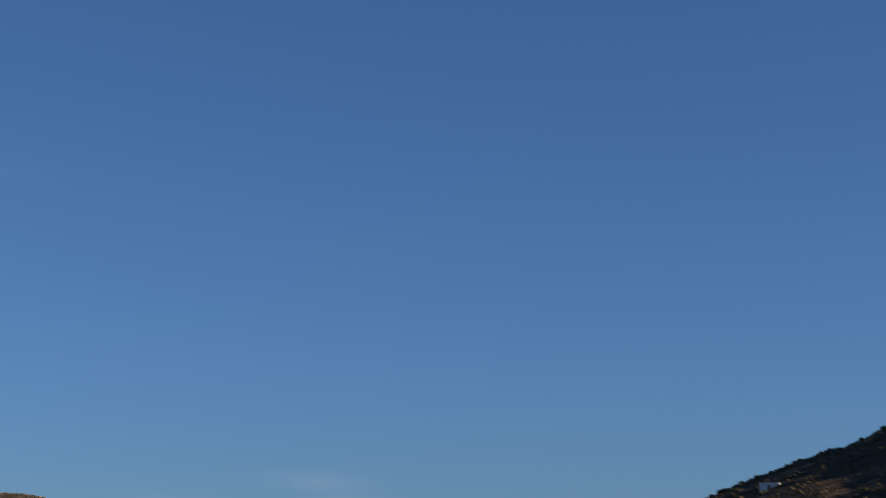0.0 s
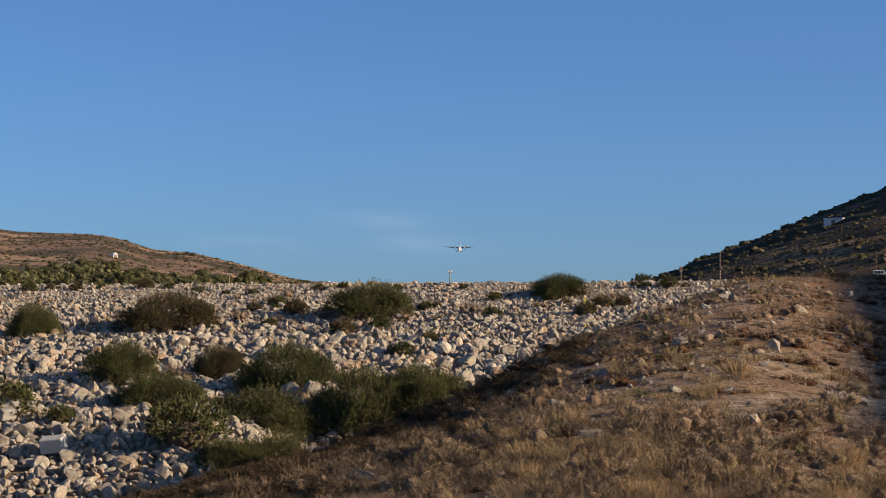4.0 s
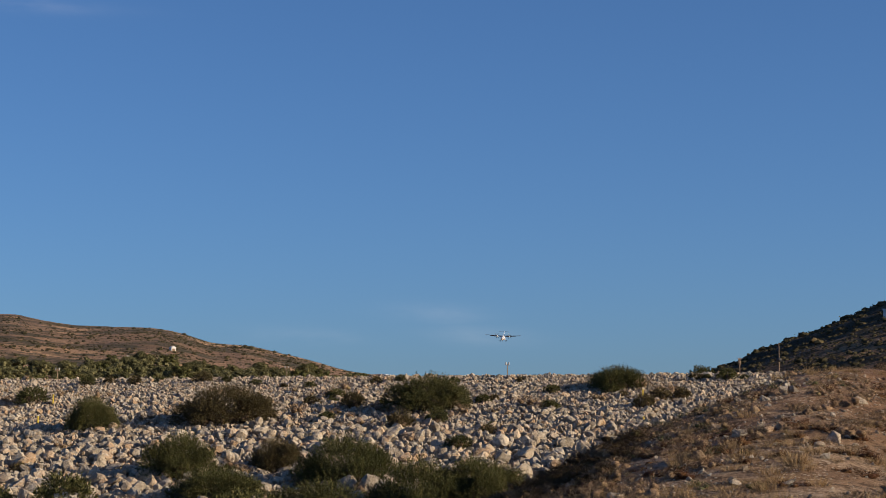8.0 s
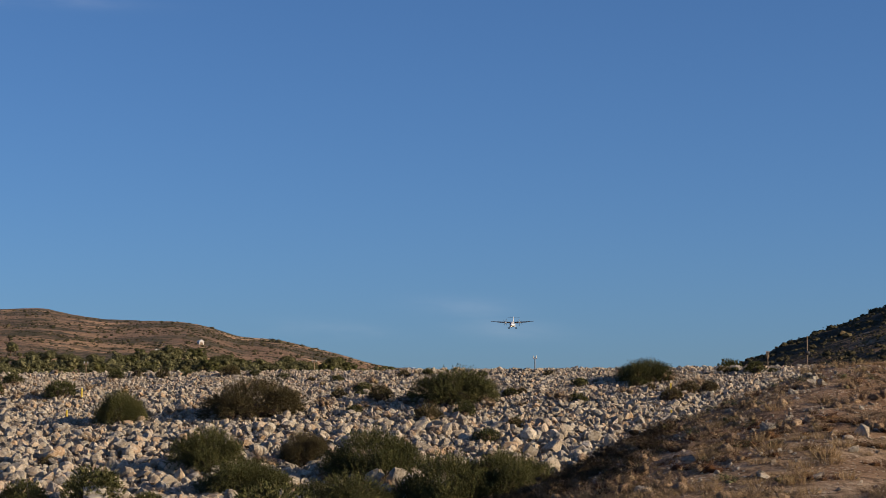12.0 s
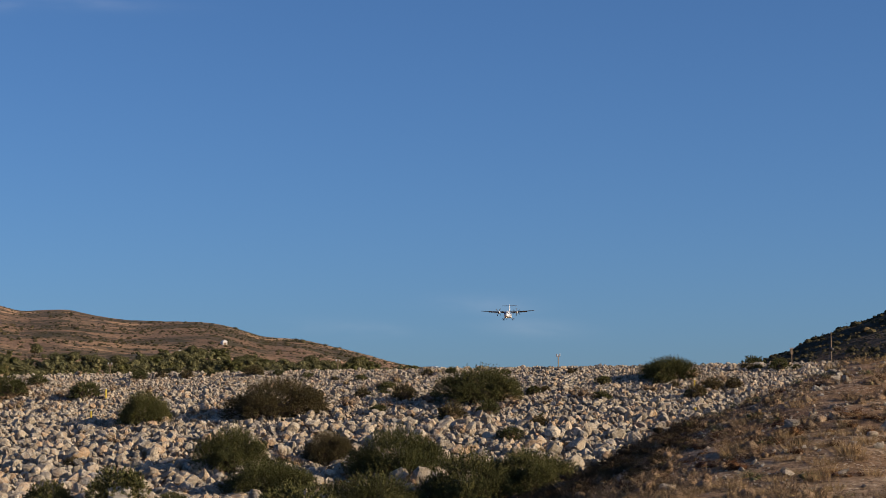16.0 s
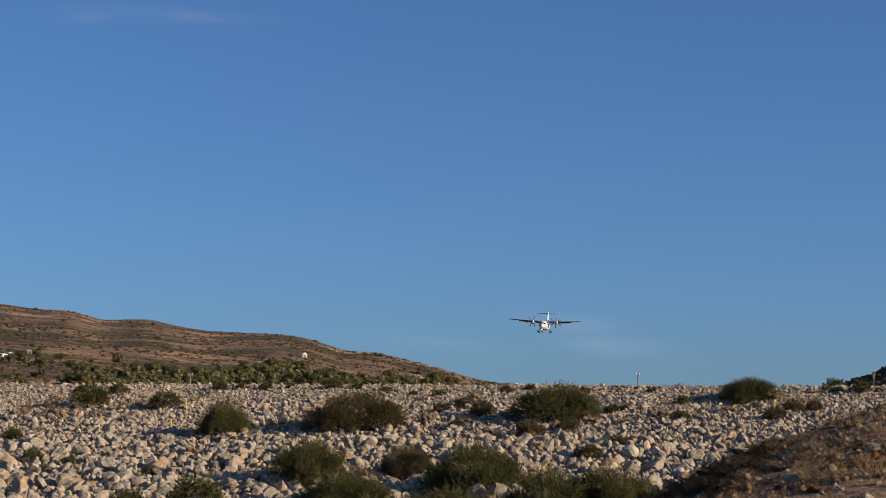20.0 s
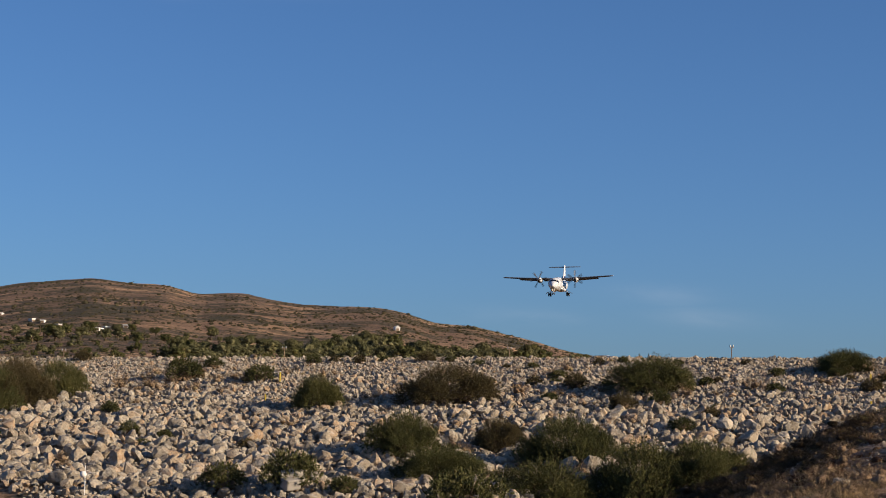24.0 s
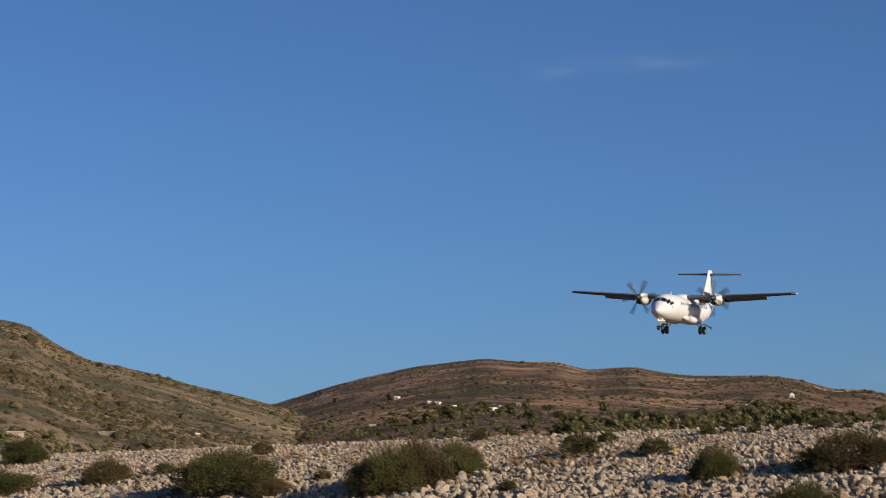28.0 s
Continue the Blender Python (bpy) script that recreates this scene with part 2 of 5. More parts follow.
# ---- building blocks ----
def finish(name, bm, mats, smooth=False):
    me = bpy.data.meshes.new(name)
    bm.to_mesh(me)
    bm.free()
    for m in (mats if isinstance(mats, (list, tuple)) else [mats]):
        me.materials.append(m)
    if smooth:
        me.polygons.foreach_set("use_smooth", [True] * len(me.polygons))
    return me


def part(name, bm, mats, parent=None, label="", smooth=False):
    ob = new(name, finish(name, bm, mats, smooth))
    ob.parent = parent
    return tagged(ob, label)


def empty(name, x, y, z, rz=0.0):
    ob = new(name)
    ob.matrix_basis = pose(x, y, z, 0, 0, rz)
    return ob


def mesh_np(name, verts, faces, mats, smooth=False):
    """A mesh from an array of vertices and an array of equal-sized faces."""
    verts, faces = np.asarray(verts, np.float32), np.asarray(faces, np.int32)
    me = bpy.data.meshes.new(name)
    k = faces.shape[1]
    me.vertices.add(len(verts))
    me.vertices.foreach_set("co", verts.ravel())
    me.loops.add(faces.size)
    me.loops.foreach_set("vertex_index", faces.ravel())
    me.polygons.add(len(faces))
    me.polygons.foreach_set("loop_start", np.arange(0, faces.size, k, dtype=np.int32))
    me.polygons.foreach_set("loop_total", np.full(len(faces), k, np.int32))
    me.update(calc_edges=True)
    me.validate()
    for m in (mats if isinstance(mats, (list, tuple)) else [mats]):
        me.materials.append(m)
    me.polygons.foreach_set("use_smooth", np.full(len(me.polygons), smooth))
    return me


def box(bm, x0, x1, y0, y1, z0, z1, m=Matrix(), bevel=0.0):
    r = bmesh.ops.create_cube(bm, size=1, matrix=m @ Matrix.Translation(((x0 + x1) / 2, (y0 + y1) / 2, (z0 + z1) / 2))
                              @ Matrix.Diagonal((x1 - x0, y1 - y0, z1 - z0, 1)))
    if bevel:
        es = {e for v in r["verts"] for e in v.link_edges}
        bmesh.ops.bevel(bm, geom=list(es), offset=bevel, segments=2, affect="EDGES", profile=0.5)
    return bm


def rod(bm, a, b, r0, r1=None, seg=8):
    a, b = Vector(a), Vector(b)
    d = b - a
    m = Matrix.Translation((a + b) / 2) @ d.to_track_quat("Z", "Y").to_matrix().to_4x4()
    bmesh.ops.create_cone(bm, cap_ends=True, segments=seg, radius1=r0, radius2=r0 if r1 is None else r1, depth=d.length, matrix=m)
    return bm


def loft(bm, rings, cap=True, closed=True):
    """Skin a row of equally long rings of points."""
    vs = [[bm.verts.new(p) for p in ring] for ring in rings]
    n = len(rings[0])
    for a, b in zip(vs, vs[1:]):
        for i in range(n if closed else n - 1):
            j = (i + 1) % n
            bm.faces.new((a[i], a[j], b[j], b[i]))
    if cap and closed:
        bm.faces.new(vs[0])
        bm.faces.new(list(reversed(vs[-1])))
    bmesh.ops.recalc_face_normals(bm, faces=bm.faces)
    return bm


# ---- the lie of the land ----
def lerp(x, pts):
    return np.interp(x, [p[0] for p in pts], [p[1] for p in pts])


def fbm(x, y, scale, seed, octaves=4):
    """Smooth value noise on arrays, about -1 to 1."""
    out, amp, tot = np.zeros_like(x, dtype=float), 1.0, 0.0
    for o in range(octaves):
        rs = np.random.RandomState(seed + o)
        grid = rs.uniform(-1, 1, (64, 64))
        u, v = x / scale * 2 ** o + 17.3 * o, y / scale * 2 ** o + 5.1 * o
        i, j = np.floor(u).astype(int), np.floor(v).astype(int)
        fu, fv = u - i, v - j
        fu, fv = fu * fu * (3 - 2 * fu), fv * fv * (3 - 2 * fv)
        g = lambda a, b: grid[a % 64, b % 64]
        out += amp * ((g(i, j) * (1 - fu) + g(i + 1, j) * fu) * (1 - fv) + (g(i, j + 1) * (1 - fu) + g(i + 1, j + 1) * fu) * fv)
        tot += amp
        amp *= 0.5
    return out / tot


CREST_Z = EYE + 3.95
# from the crest down: a face of rubble, a bench, a lower berm and the floor of the ditch
PROFILE = [(0.0, 3.95), (27.0, -1.5), (29.5, -1.62), (31.5, -1.50), (32.5, -1.62), (40.0, -4.3), (46.0, -4.5)]


def crest_y(x):
    return 95.0 - 0.27 * x


def ease(v):
    v = np.clip(v, 0, 1)
    return v * v * (3 - 2 * v)


def bank(x, y):
    """The rubble bank with its berm, which runs out towards the spur, and the flat top behind."""
    d = (crest_y(x) - y) * 0.965
    z = EYE + lerp(np.maximum(d, 0), PROFILE) - 1.2 * ease((x + 4.9) / 4.5) * ease((d - 25) / 4)
    return z - np.clip(np.maximum(-d - 4, 0) * 0.01, 0, 1.5)


# the spur of dry ground beside the ditch: by heading from the viewpoint, how far its ridge is and how high
SPUR_AZ = [-6.0, -2.0, 0.2, 2.1, 4.0, 5.4, 7.0, 8.6, 10.2, 11.9, 14.0, 16.7, 18.3, 19.7, 21.3, 22.6, 23.4, 26, 32]
SPUR_D = [40, 42.5, 44, 45, 46.3, 47.5, 49, 51, 53, 55, 58, 60, 60, 60, 58, 50, 46, 40, 36]
SPUR_EL = [-3.9, -2.65, -2.0, -1.25, -0.45, 0.22, 0.95, 1.62, 2.2, 2.68, 2.6, 2.48, 2.38, 2.5, 2.2, 0.8, -0.4, -1.6, -2.0]


def spur(x, y):
    r, az = np.hypot(x, y), np.degrees(np.arctan2(x, y))
    soft = lambda ys: sum(np.interp(az + o, SPUR_AZ, ys) for o in (-1.0, -0.5, 0, 0.5, 1.0)) / 5
    d = soft(SPUR_D)
    top = EYE + d * np.tan(np.radians(soft(SPUR_EL)))
    u = np.clip((r - 9.0) / (d - 9.0), 0, 1)
    low, high = np.degrees(np.arctan2(-0.35 - EYE, 9.0)), soft(SPUR_EL)
    front = EYE + np.maximum(r, 1) * np.tan(np.radians(low + (high - low) * (1 - (1 - u) ** 1.7)))    # rounded towards the ridge
    back = top - 0.42 * np.maximum(r - d, 0) - 0.6 * np.clip((r - d) / 6, 0, 1)
    front = np.where(r < 9, -0.35, front)          # level ground round the viewpoint
    z = np.where(r < d, front, back)
    z = z + (0.22 * fbm(x, y, 7.0, 3) + 0.10 * fbm(x, y, 1.6, 5, 3)) * u * (np.abs(az) < 60)
    # rills down the cut end of the spur
    cut = ease((az - 17.2) / 1.6) * ease((24.5 - az) / 1.0) * ease((u - 0.35) / 0.2) * ease((1.0 - u) / 0.06)
    z = z - cut * (1.5 * np.abs(fbm(az * 3.0 - r * 0.30, r * 0.08, 2.2, 133, 3)) + 0.35 * np.abs(fbm(az * 3.0 - r * 0.30, r * 0.25, 0.7, 143, 3)))
    return np.where((az > -40) & (az < 70), z, -0.3 + 0 * r)


ROAD_X, ROAD_Y, ROAD_Z = [24.0, 30.0, 34.5, 40.0, 47.0, 56.0, 70.0], [82.5, 81.5, 80.0, 77.0, 72.0, 64.0, 50.0], EYE + 3.45


def ground_z(x, y):
    x, y = np.asarray(x, float), np.asarray(y, float)
    edge = np.interp(x, ROAD_X, ROAD_Y) - 3.6
    shelf = np.where((x > 20) & (x < 75) & (y < edge + 12), ROAD_Z - 0.1 - 0.5 * np.maximum(edge - y, 0) - 0.6 * np.maximum(26 - x, 0), -9)
    near = np.where(np.hypot(x, y) < 9.5, 0.0 - 0.04 * np.hypot(x, y), -9)
    side = np.clip((np.degrees(np.arctan2(x, y)) + 4) / 3, 0, 1)
    return np.maximum(np.maximum(np.maximum(bank(x, y), shelf) + 0.06 * fbm(x, y, 3.0, 9), spur(x, y) * side + (1 - side) * np.minimum(spur(x, y), -0.2)), near)


def build_ground():
    # one sheet round the viewpoint: fine ahead, coarse behind and far off
    az = np.radians(np.concatenate([np.arange(-180, -34, 4), np.arange(-34, 30, 0.2), np.arange(30, 180, 4), [180]]))
    r = np.concatenate([[0.0, 0.5, 2, 4, 6, 8], np.arange(9, 64, 0.3), np.arange(64, 130, 0.75), [135, 142, 155, 180, 230, 320, 500, 900, 1800, 4200]])
    A, R = np.meshgrid(az, r)
    X, Y = R * np.sin(A), R * np.cos(A)
    Z = ground_z(X, Y)
    n, k = len(r), len(az)
    i = np.arange((n - 1) * (k - 1))
    a = i // (k - 1) * k + i % (k - 1)
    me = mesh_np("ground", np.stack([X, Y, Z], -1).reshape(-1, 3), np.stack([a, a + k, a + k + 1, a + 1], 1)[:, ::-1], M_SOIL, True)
    return tagged(new("ground", me), "dry ochre ground with a ditch and a scrubby spur", "ground", kind="structure")


ground = build_ground()


# ---- hills: by heading from the viewpoint, where the foot and the ridge lie and how high the ridge stands ----
HILLS = {   # heading, distance of the foot, distance of the ridge, level of the ridge in degrees
    "far": ([(-34, 260, 1300, 2.2), (-28, 250, 1250, 3.1), (-21.0, 230, 1180, 3.22), (-19.6, 224, 1155, 3.66), (-18.4, 216, 1140, 3.98), (-17.0, 210, 1120, 4.26), (-15.0, 200, 1100, 4.45), (-13.9, 200, 1090, 4.33), (-13.0, 200, 1080, 4.32),
             (-12.1, 200, 1060, 4.06), (-10.9, 200, 1040, 4.10), (-9.2, 200, 1010, 3.84), (-8.2, 200, 995, 3.84), (-7.2, 200, 980, 3.86), (-6.5, 205, 965, 3.77), (-5.9, 210, 950, 3.58), (-5.4, 215, 930, 3.38), (-4.3, 220, 910, 3.31), (-2.9, 240, 870, 2.96),
             (-1.4, 260, 830, 2.55), (0.6, 280, 800, 2.28), (3, 300, 800, 1.7), (6, 320, 800, 1.0)], 41, 3.0, 0.0),
    "left": ([(-70, 160, 640, 11.0), (-52, 170, 640, 10.0), (-40, 180, 650, 7.6), (-31, 190, 660, 6.0), (-28.6, 195, 660, 5.66), (-27.9, 195, 660, 5.53), (-27.0, 200, 665, 4.95), (-26.2, 205, 670, 4.52), (-24.5, 215, 690, 4.14),
              (-23.3, 225, 700, 3.80), (-22.0, 235, 720, 3.50), (-20.6, 250, 740, 3.1), (-18.5, 280, 760, 2.3), (-16, 330, 780, 1.2)], 52, 2.0, 0.0),
    "right": ([(5.5, 220, 470, 1.23), (7.4, 215, 490, 2.13), (8.9, 210, 510, 2.73), (10.0, 205, 525, 3.16), (11.6, 200, 550, 3.74), (13.0, 195, 570, 4.30), (14.8, 190, 595, 5.00), (16.0, 187, 610, 5.36), (17.4, 184, 630, 6.08),
               (19.0, 180, 650, 6.80), (20.6, 176, 675, 7.43), (22.1, 172, 695, 8.03), (24, 170, 720, 8.72), (27, 170, 750, 9.70), (34, 170, 780, 11.0), (46, 180, 780, 10.6), (62, 190, 760, 7.5)], 63, 2.0, 0.7),
}
HILL_LOOK = {"far": ("broad brown scrub-covered hill behind the airfield", M_HILL), "left": ("dry grassy hillside with scattered scrub", M_HILL_NEAR),
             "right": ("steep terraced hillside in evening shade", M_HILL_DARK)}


def smooth_interp(x, xs, ys):
    """Interpolation rounded over a small window, so that no crease shows."""
    span = 0.2
    return sum(np.interp(x + o * span, xs, ys) for o in (-1, -0.5, 0, 0.5, 1)) / 5


def hill_z(x, y, which):
    table, seed, rough, terraces = HILLS[which]
    x, y = np.asarray(x, float), np.asarray(y, float)
    az, r = np.degrees(np.arctan2(x, y)), np.hypot(x, y)
    h = [p[0] for p in table]
    foot, ridge = smooth_interp(az, h, [p[1] for p in table]), smooth_interp(az, h, [p[2] for p in table])
    top = EYE + ridge * np.tan(np.radians(smooth_interp(az, h, [p[3] for p in table])))
    u = (r - foot) / (ridge - foot)
    up = np.where(u < 1, np.clip(u, 0, 1) * (0.9 + 0.1 * np.clip(u, 0, 1)), 1 - 0.9 * np.clip((u - 1) / 0.7, 0, 1) ** 1.4)
    base = CREST_Z - 3.0
    z = base + (top - base) * up - 14 * np.clip(-u, 0, 1)
    damp = np.clip(u * 4, 0, 1)
    z = z + rough * damp * (fbm(x, y, 110, seed, 6) + 0.25 * fbm(x, y, 22, seed + 7, 3)) * np.where(np.abs(u - 1) < 0.12, 0.45, 1)
    if terraces:
        step = 4.2
        k = (z + 2.0 * fbm(x, y, 130, seed + 31, 3)) / step
        fr = k - np.floor(k)
        cut = np.clip(0.5 + 0.9 * fbm(x, y, 70, seed + 77, 2), 0, 1)
        z = z + damp * terraces * cut * step * (0.3 * fr + 0.7 * np.clip((fr - 0.7) / 0.3, 0, 1) - fr)
    return z


def sheet(name, X, Y, Z, mat, keep=None):
    n, k = X.shape
    i = np.arange((n - 1) * (k - 1))
    a = i // (k - 1) * k + i % (k - 1)
    F = np.stack([a, a + 1, a + k + 1, a + k], 1)
    if keep is not None:
        F = F[keep(Z.ravel()[F])]
    return mesh_np(name, np.stack([X, Y, Z], -1).reshape(-1, 3), F, mat, True)


def build_hill(which, az_step, r_step):
    table = HILLS[which][0]
    az = np.arange(table[0][0], table[-1][0] + 0.01, az_step)
    r = np.arange(min(p[1] for p in table) - 20, max(p[2] for p in table) * 1.5, r_step)
    A, R = np.meshgrid(np.radians(az), r)
    X, Y = R * np.sin(A), R * np.cos(A)
    me = sheet("hill", X, Y, hill_z(X, Y, which), HILL_LOOK[which][1], lambda z: z.max(1) > 0)
    return tagged(new("hill", me), HILL_LOOK[which][0], "hill", kind="structure")


build_hill("far", 0.16, 8.0)
build_hill("left", 0.2, 6.0)
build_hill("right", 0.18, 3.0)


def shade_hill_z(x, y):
    """An unseen knoll beside the road, shaped to throw evening shade across the spur."""
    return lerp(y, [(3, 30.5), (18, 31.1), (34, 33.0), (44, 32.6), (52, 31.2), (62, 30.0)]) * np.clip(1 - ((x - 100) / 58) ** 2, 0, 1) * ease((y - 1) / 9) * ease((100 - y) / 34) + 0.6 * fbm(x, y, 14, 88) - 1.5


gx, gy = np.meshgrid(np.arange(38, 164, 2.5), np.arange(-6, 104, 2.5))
tagged(new("hill", sheet("hill", gx, gy, shade_hill_z(gx, gy), M_HILL_DARK)), "unseen steep scrubby knoll beside the road, shaped to shade the spur", "hill", kind="structure")


# ---- the rubble bank ----
def rock_shape(seed, sub):
    """A boulder about 1 m across: a lumpy ball with broad worn faces."""
    rs = np.random.RandomState(seed)
    bm = bmesh.new()
    bmesh.ops.create_icosphere(bm, subdivisions=sub, radius=0.5)
    v = np.array([p.co for p in bm.verts])
    f = np.array([[q.index for q in fc.verts] for fc in bm.faces])
    bm.free()
    v = v @ np.linalg.qr(rs.normal(size=(3, 3)))[0]
    for _ in range(8):
        n = rs.normal(size=3)
        n /= np.linalg.norm(n)
        h = rs.uniform(0.19, 0.36)
        over = np.maximum(v @ n - h, 0)
        v = v - over[:, None] * n * 0.96
    v += rs.normal(scale=0.013 if sub > 1 else 0.03, size=v.shape)
    v *= rs.uniform(0.72, 1.25, 3)
    return v * 0.55 / np.abs(v).max(), f


def rot_xyz(rs, n):
    q = rs.normal(size=(n, 4))
    q /= np.linalg.norm(q, axis=1)[:, None]
    w, x, y, z = q.T
    return np.stack([np.stack([1 - 2 * (y * y + z * z), 2 * (x * y - z * w), 2 * (x * z + y * w)], -1),
                     np.stack([2 * (x * y + z * w), 1 - 2 * (x * x + z * z), 2 * (y * z - x * w)], -1),
                     np.stack([2 * (x * z - y * w), 2 * (y * z + x * w), 1 - 2 * (x * x + y * y)], -1)], 1)


def scatter_mesh(name, shapes, pos, rot, scale, mats, rs, smooth=False):
    """One mesh of many copies of a few shapes."""
    V, F, base = [], [], 0
    pick = rs.randint(0, len(shapes), len(pos))
    for k, (v, f) in enumerate(shapes):
        idx = np.nonzero(pick == k)[0]
        if not len(idx):
            continue
        vv = np.einsum("nij,nkj->nki", rot[idx], v[None] * scale[idx][:, None, :]) + pos[idx][:, None, :]
        ff = f[None] + (np.arange(len(idx)) * len(v))[:, None, None] + base
        V.append(vv.reshape(-1, 3))
        F.append(ff.reshape(-1, f.shape[1]))
        base += len(idx) * len(v)
    return mesh_np(name, np.concatenate(V), np.concatenate(F), mats, smooth)


def build_bank():
    rs = np.random.RandomState(11)
    # the earth face beneath the stones
    xs, vs = np.arange(-92, 26, 1.0), np.arange(-3, 46, 0.8)
    X, D = np.meshgrid(xs, vs)
    Y = crest_y(X) - D
    Z = bank(X, Y) + 0.05 + 0.06 * fbm(X, Y, 3.0, 9)
    k, n = len(xs), len(vs)
    i = np.arange((n - 1) * (k - 1))
    a = i // (k - 1) * k + i % (k - 1)
    me = mesh_np("embankment", np.stack([X, Y, Z], -1).reshape(-1, 3), np.stack([a, a + k, a + k + 1, a + 1], 1), M_SOIL, True)
    face = tagged(new("embankment", me), "long sloping bank covered with pale limestone rubble", "embankment", kind="structure")
    # the stones, row by row from the crest down to the ditch
    P, S = [], []
    d = -1.2
    while d < 44:
        size = float(np.interp(d, [-2, 4, 10, 20, 28, 31, 44], [0.13, 0.14, 0.19, 0.32, 0.35, 0.25, 0.31]))
        gap = size * 0.80
        x = np.arange(-70, 22, gap)
        x = x + rs.uniform(-0.45, 0.45, len(x)) * gap
        y = crest_y(x) - d + rs.uniform(-0.45, 0.45, len(x)) * gap
        s = size * np.minimum(np.exp(rs.normal(-0.1, 0.38, len(x))) + 0.8 * (rs.uniform(size=len(x)) > 0.94) * (d > 5), 2.3)
        az = np.degrees(np.arctan2(x, y))
        seen = np.interp(az, [-30, -24, -22, -18, -11, 14], [19, 23, 30, 33, 44, 44])      # the low parts are never looked at far along
        level = np.degrees(np.arctan2(bank(x, y) - EYE, np.hypot(x, y)))
        keep = ((az < -3) | (level > np.interp(az, SPUR_AZ, SPUR_EL) - 0.5)) & (az > -29.5) & (az < 14) & (d < seen) & (spur(x, y) < bank(x, y) + 0.3) & (rs.uniform(size=len(x)) > 0.10)
        P.append(np.stack([x, y, ground_z(x, y) + 0.07 + 0.30 * s * rs.uniform(-0.1, 1.2, len(x))], 1)[keep])
        S.append(s[keep])
        d += gap
    P, S = np.concatenate(P), np.concatenate(S)
    S = np.minimum(S, 0.82)
    R = rot_xyz(rs, len(P))
    SC = S[:, None] * rs.uniform(0.75, 1.2, (len(P), 3))
    near = (P[:, 0] > -16) & (P[:, 0] < 3) & (P[:, 1] > 60) & (P[:, 1] < 80)
    order = np.nonzero(near)[0]
    order = order[np.argsort(-S[order])][:300]
    single = np.zeros(len(P), bool)
    single[order] = True
    fine = [rock_shape(100 + i, 2) for i in range(18)]
    rest = ~single
    coarse = [rock_shape(140 + i, 1) for i in range(18)]
    upper = S < 0.40
    for shapes, which in ((fine, rest & ~upper), (coarse, rest & upper)):
        me = scatter_mesh("rubble", shapes, P[which], R[which], SC[which], M_ROCK_STUFF, rs)
        stuff = tagged(new("rubble", me), "piled pale limestone rubble", kind="stuff")
        stuff.parent = face
    meshes = [mesh_np("rock", v, f, M_ROCK) for v, f in fine]
    for n, i in enumerate(order):
        ob = new("rock", meshes[n % 18])
        ob.matrix_basis = Matrix.Translation(P[i]) @ Matrix(R[i].tolist()).to_4x4() @ Matrix.Diagonal((*SC[i], 1))
        ob.parent = face


build_bank()


# ---- shrubs ----
def leaf_cloud(rs, n, lobes, leaf, upright, slim=0.16):
    """Small pointed leaves over a clump of rounded lobes (x, y, z, rx, ry, rz)."""
    L = np.array(lobes)
    wgt = L[:, 3] * L[:, 4] + L[:, 5] * L[:, 3]
    k = rs.choice(len(L), n, p=wgt / wgt.sum())
    u = rs.normal(size=(n, 3))
    u /= np.linalg.norm(u, axis=1)[:, None]
    u[:, 2] = np.where(u[:, 2] < -0.2, -u[:, 2], u[:, 2])
    rad = 0.62 + 0.42 * rs.uniform(size=n) ** 0.6
    rad += 0.10 * (rs.uniform(size=n) > 0.93)
    p = L[k, :3] + u * L[k, 3:6] * rad[:, None]
    p[:, 2] = np.abs(p[:, 2])
    d = u * (1 - upright) + np.array([0, 0, 1]) * upright + rs.normal(scale=0.38, size=(n, 3))
    d /= np.linalg.norm(d, axis=1)[:, None]
    s = np.cross(d, rs.normal(size=(n, 3)))
    s /= np.linalg.norm(s, axis=1)[:, None]
    ln = leaf * rs.uniform(0.6, 1.4, n)[:, None]
    w = ln * slim
    a, b = p - d * ln * 0.4, p + d * ln * 0.6
    V = np.stack([a - s * w, a + s * w, b], 1).reshape(-1, 3)
    return V, np.arange(n * 3).reshape(n, 3)


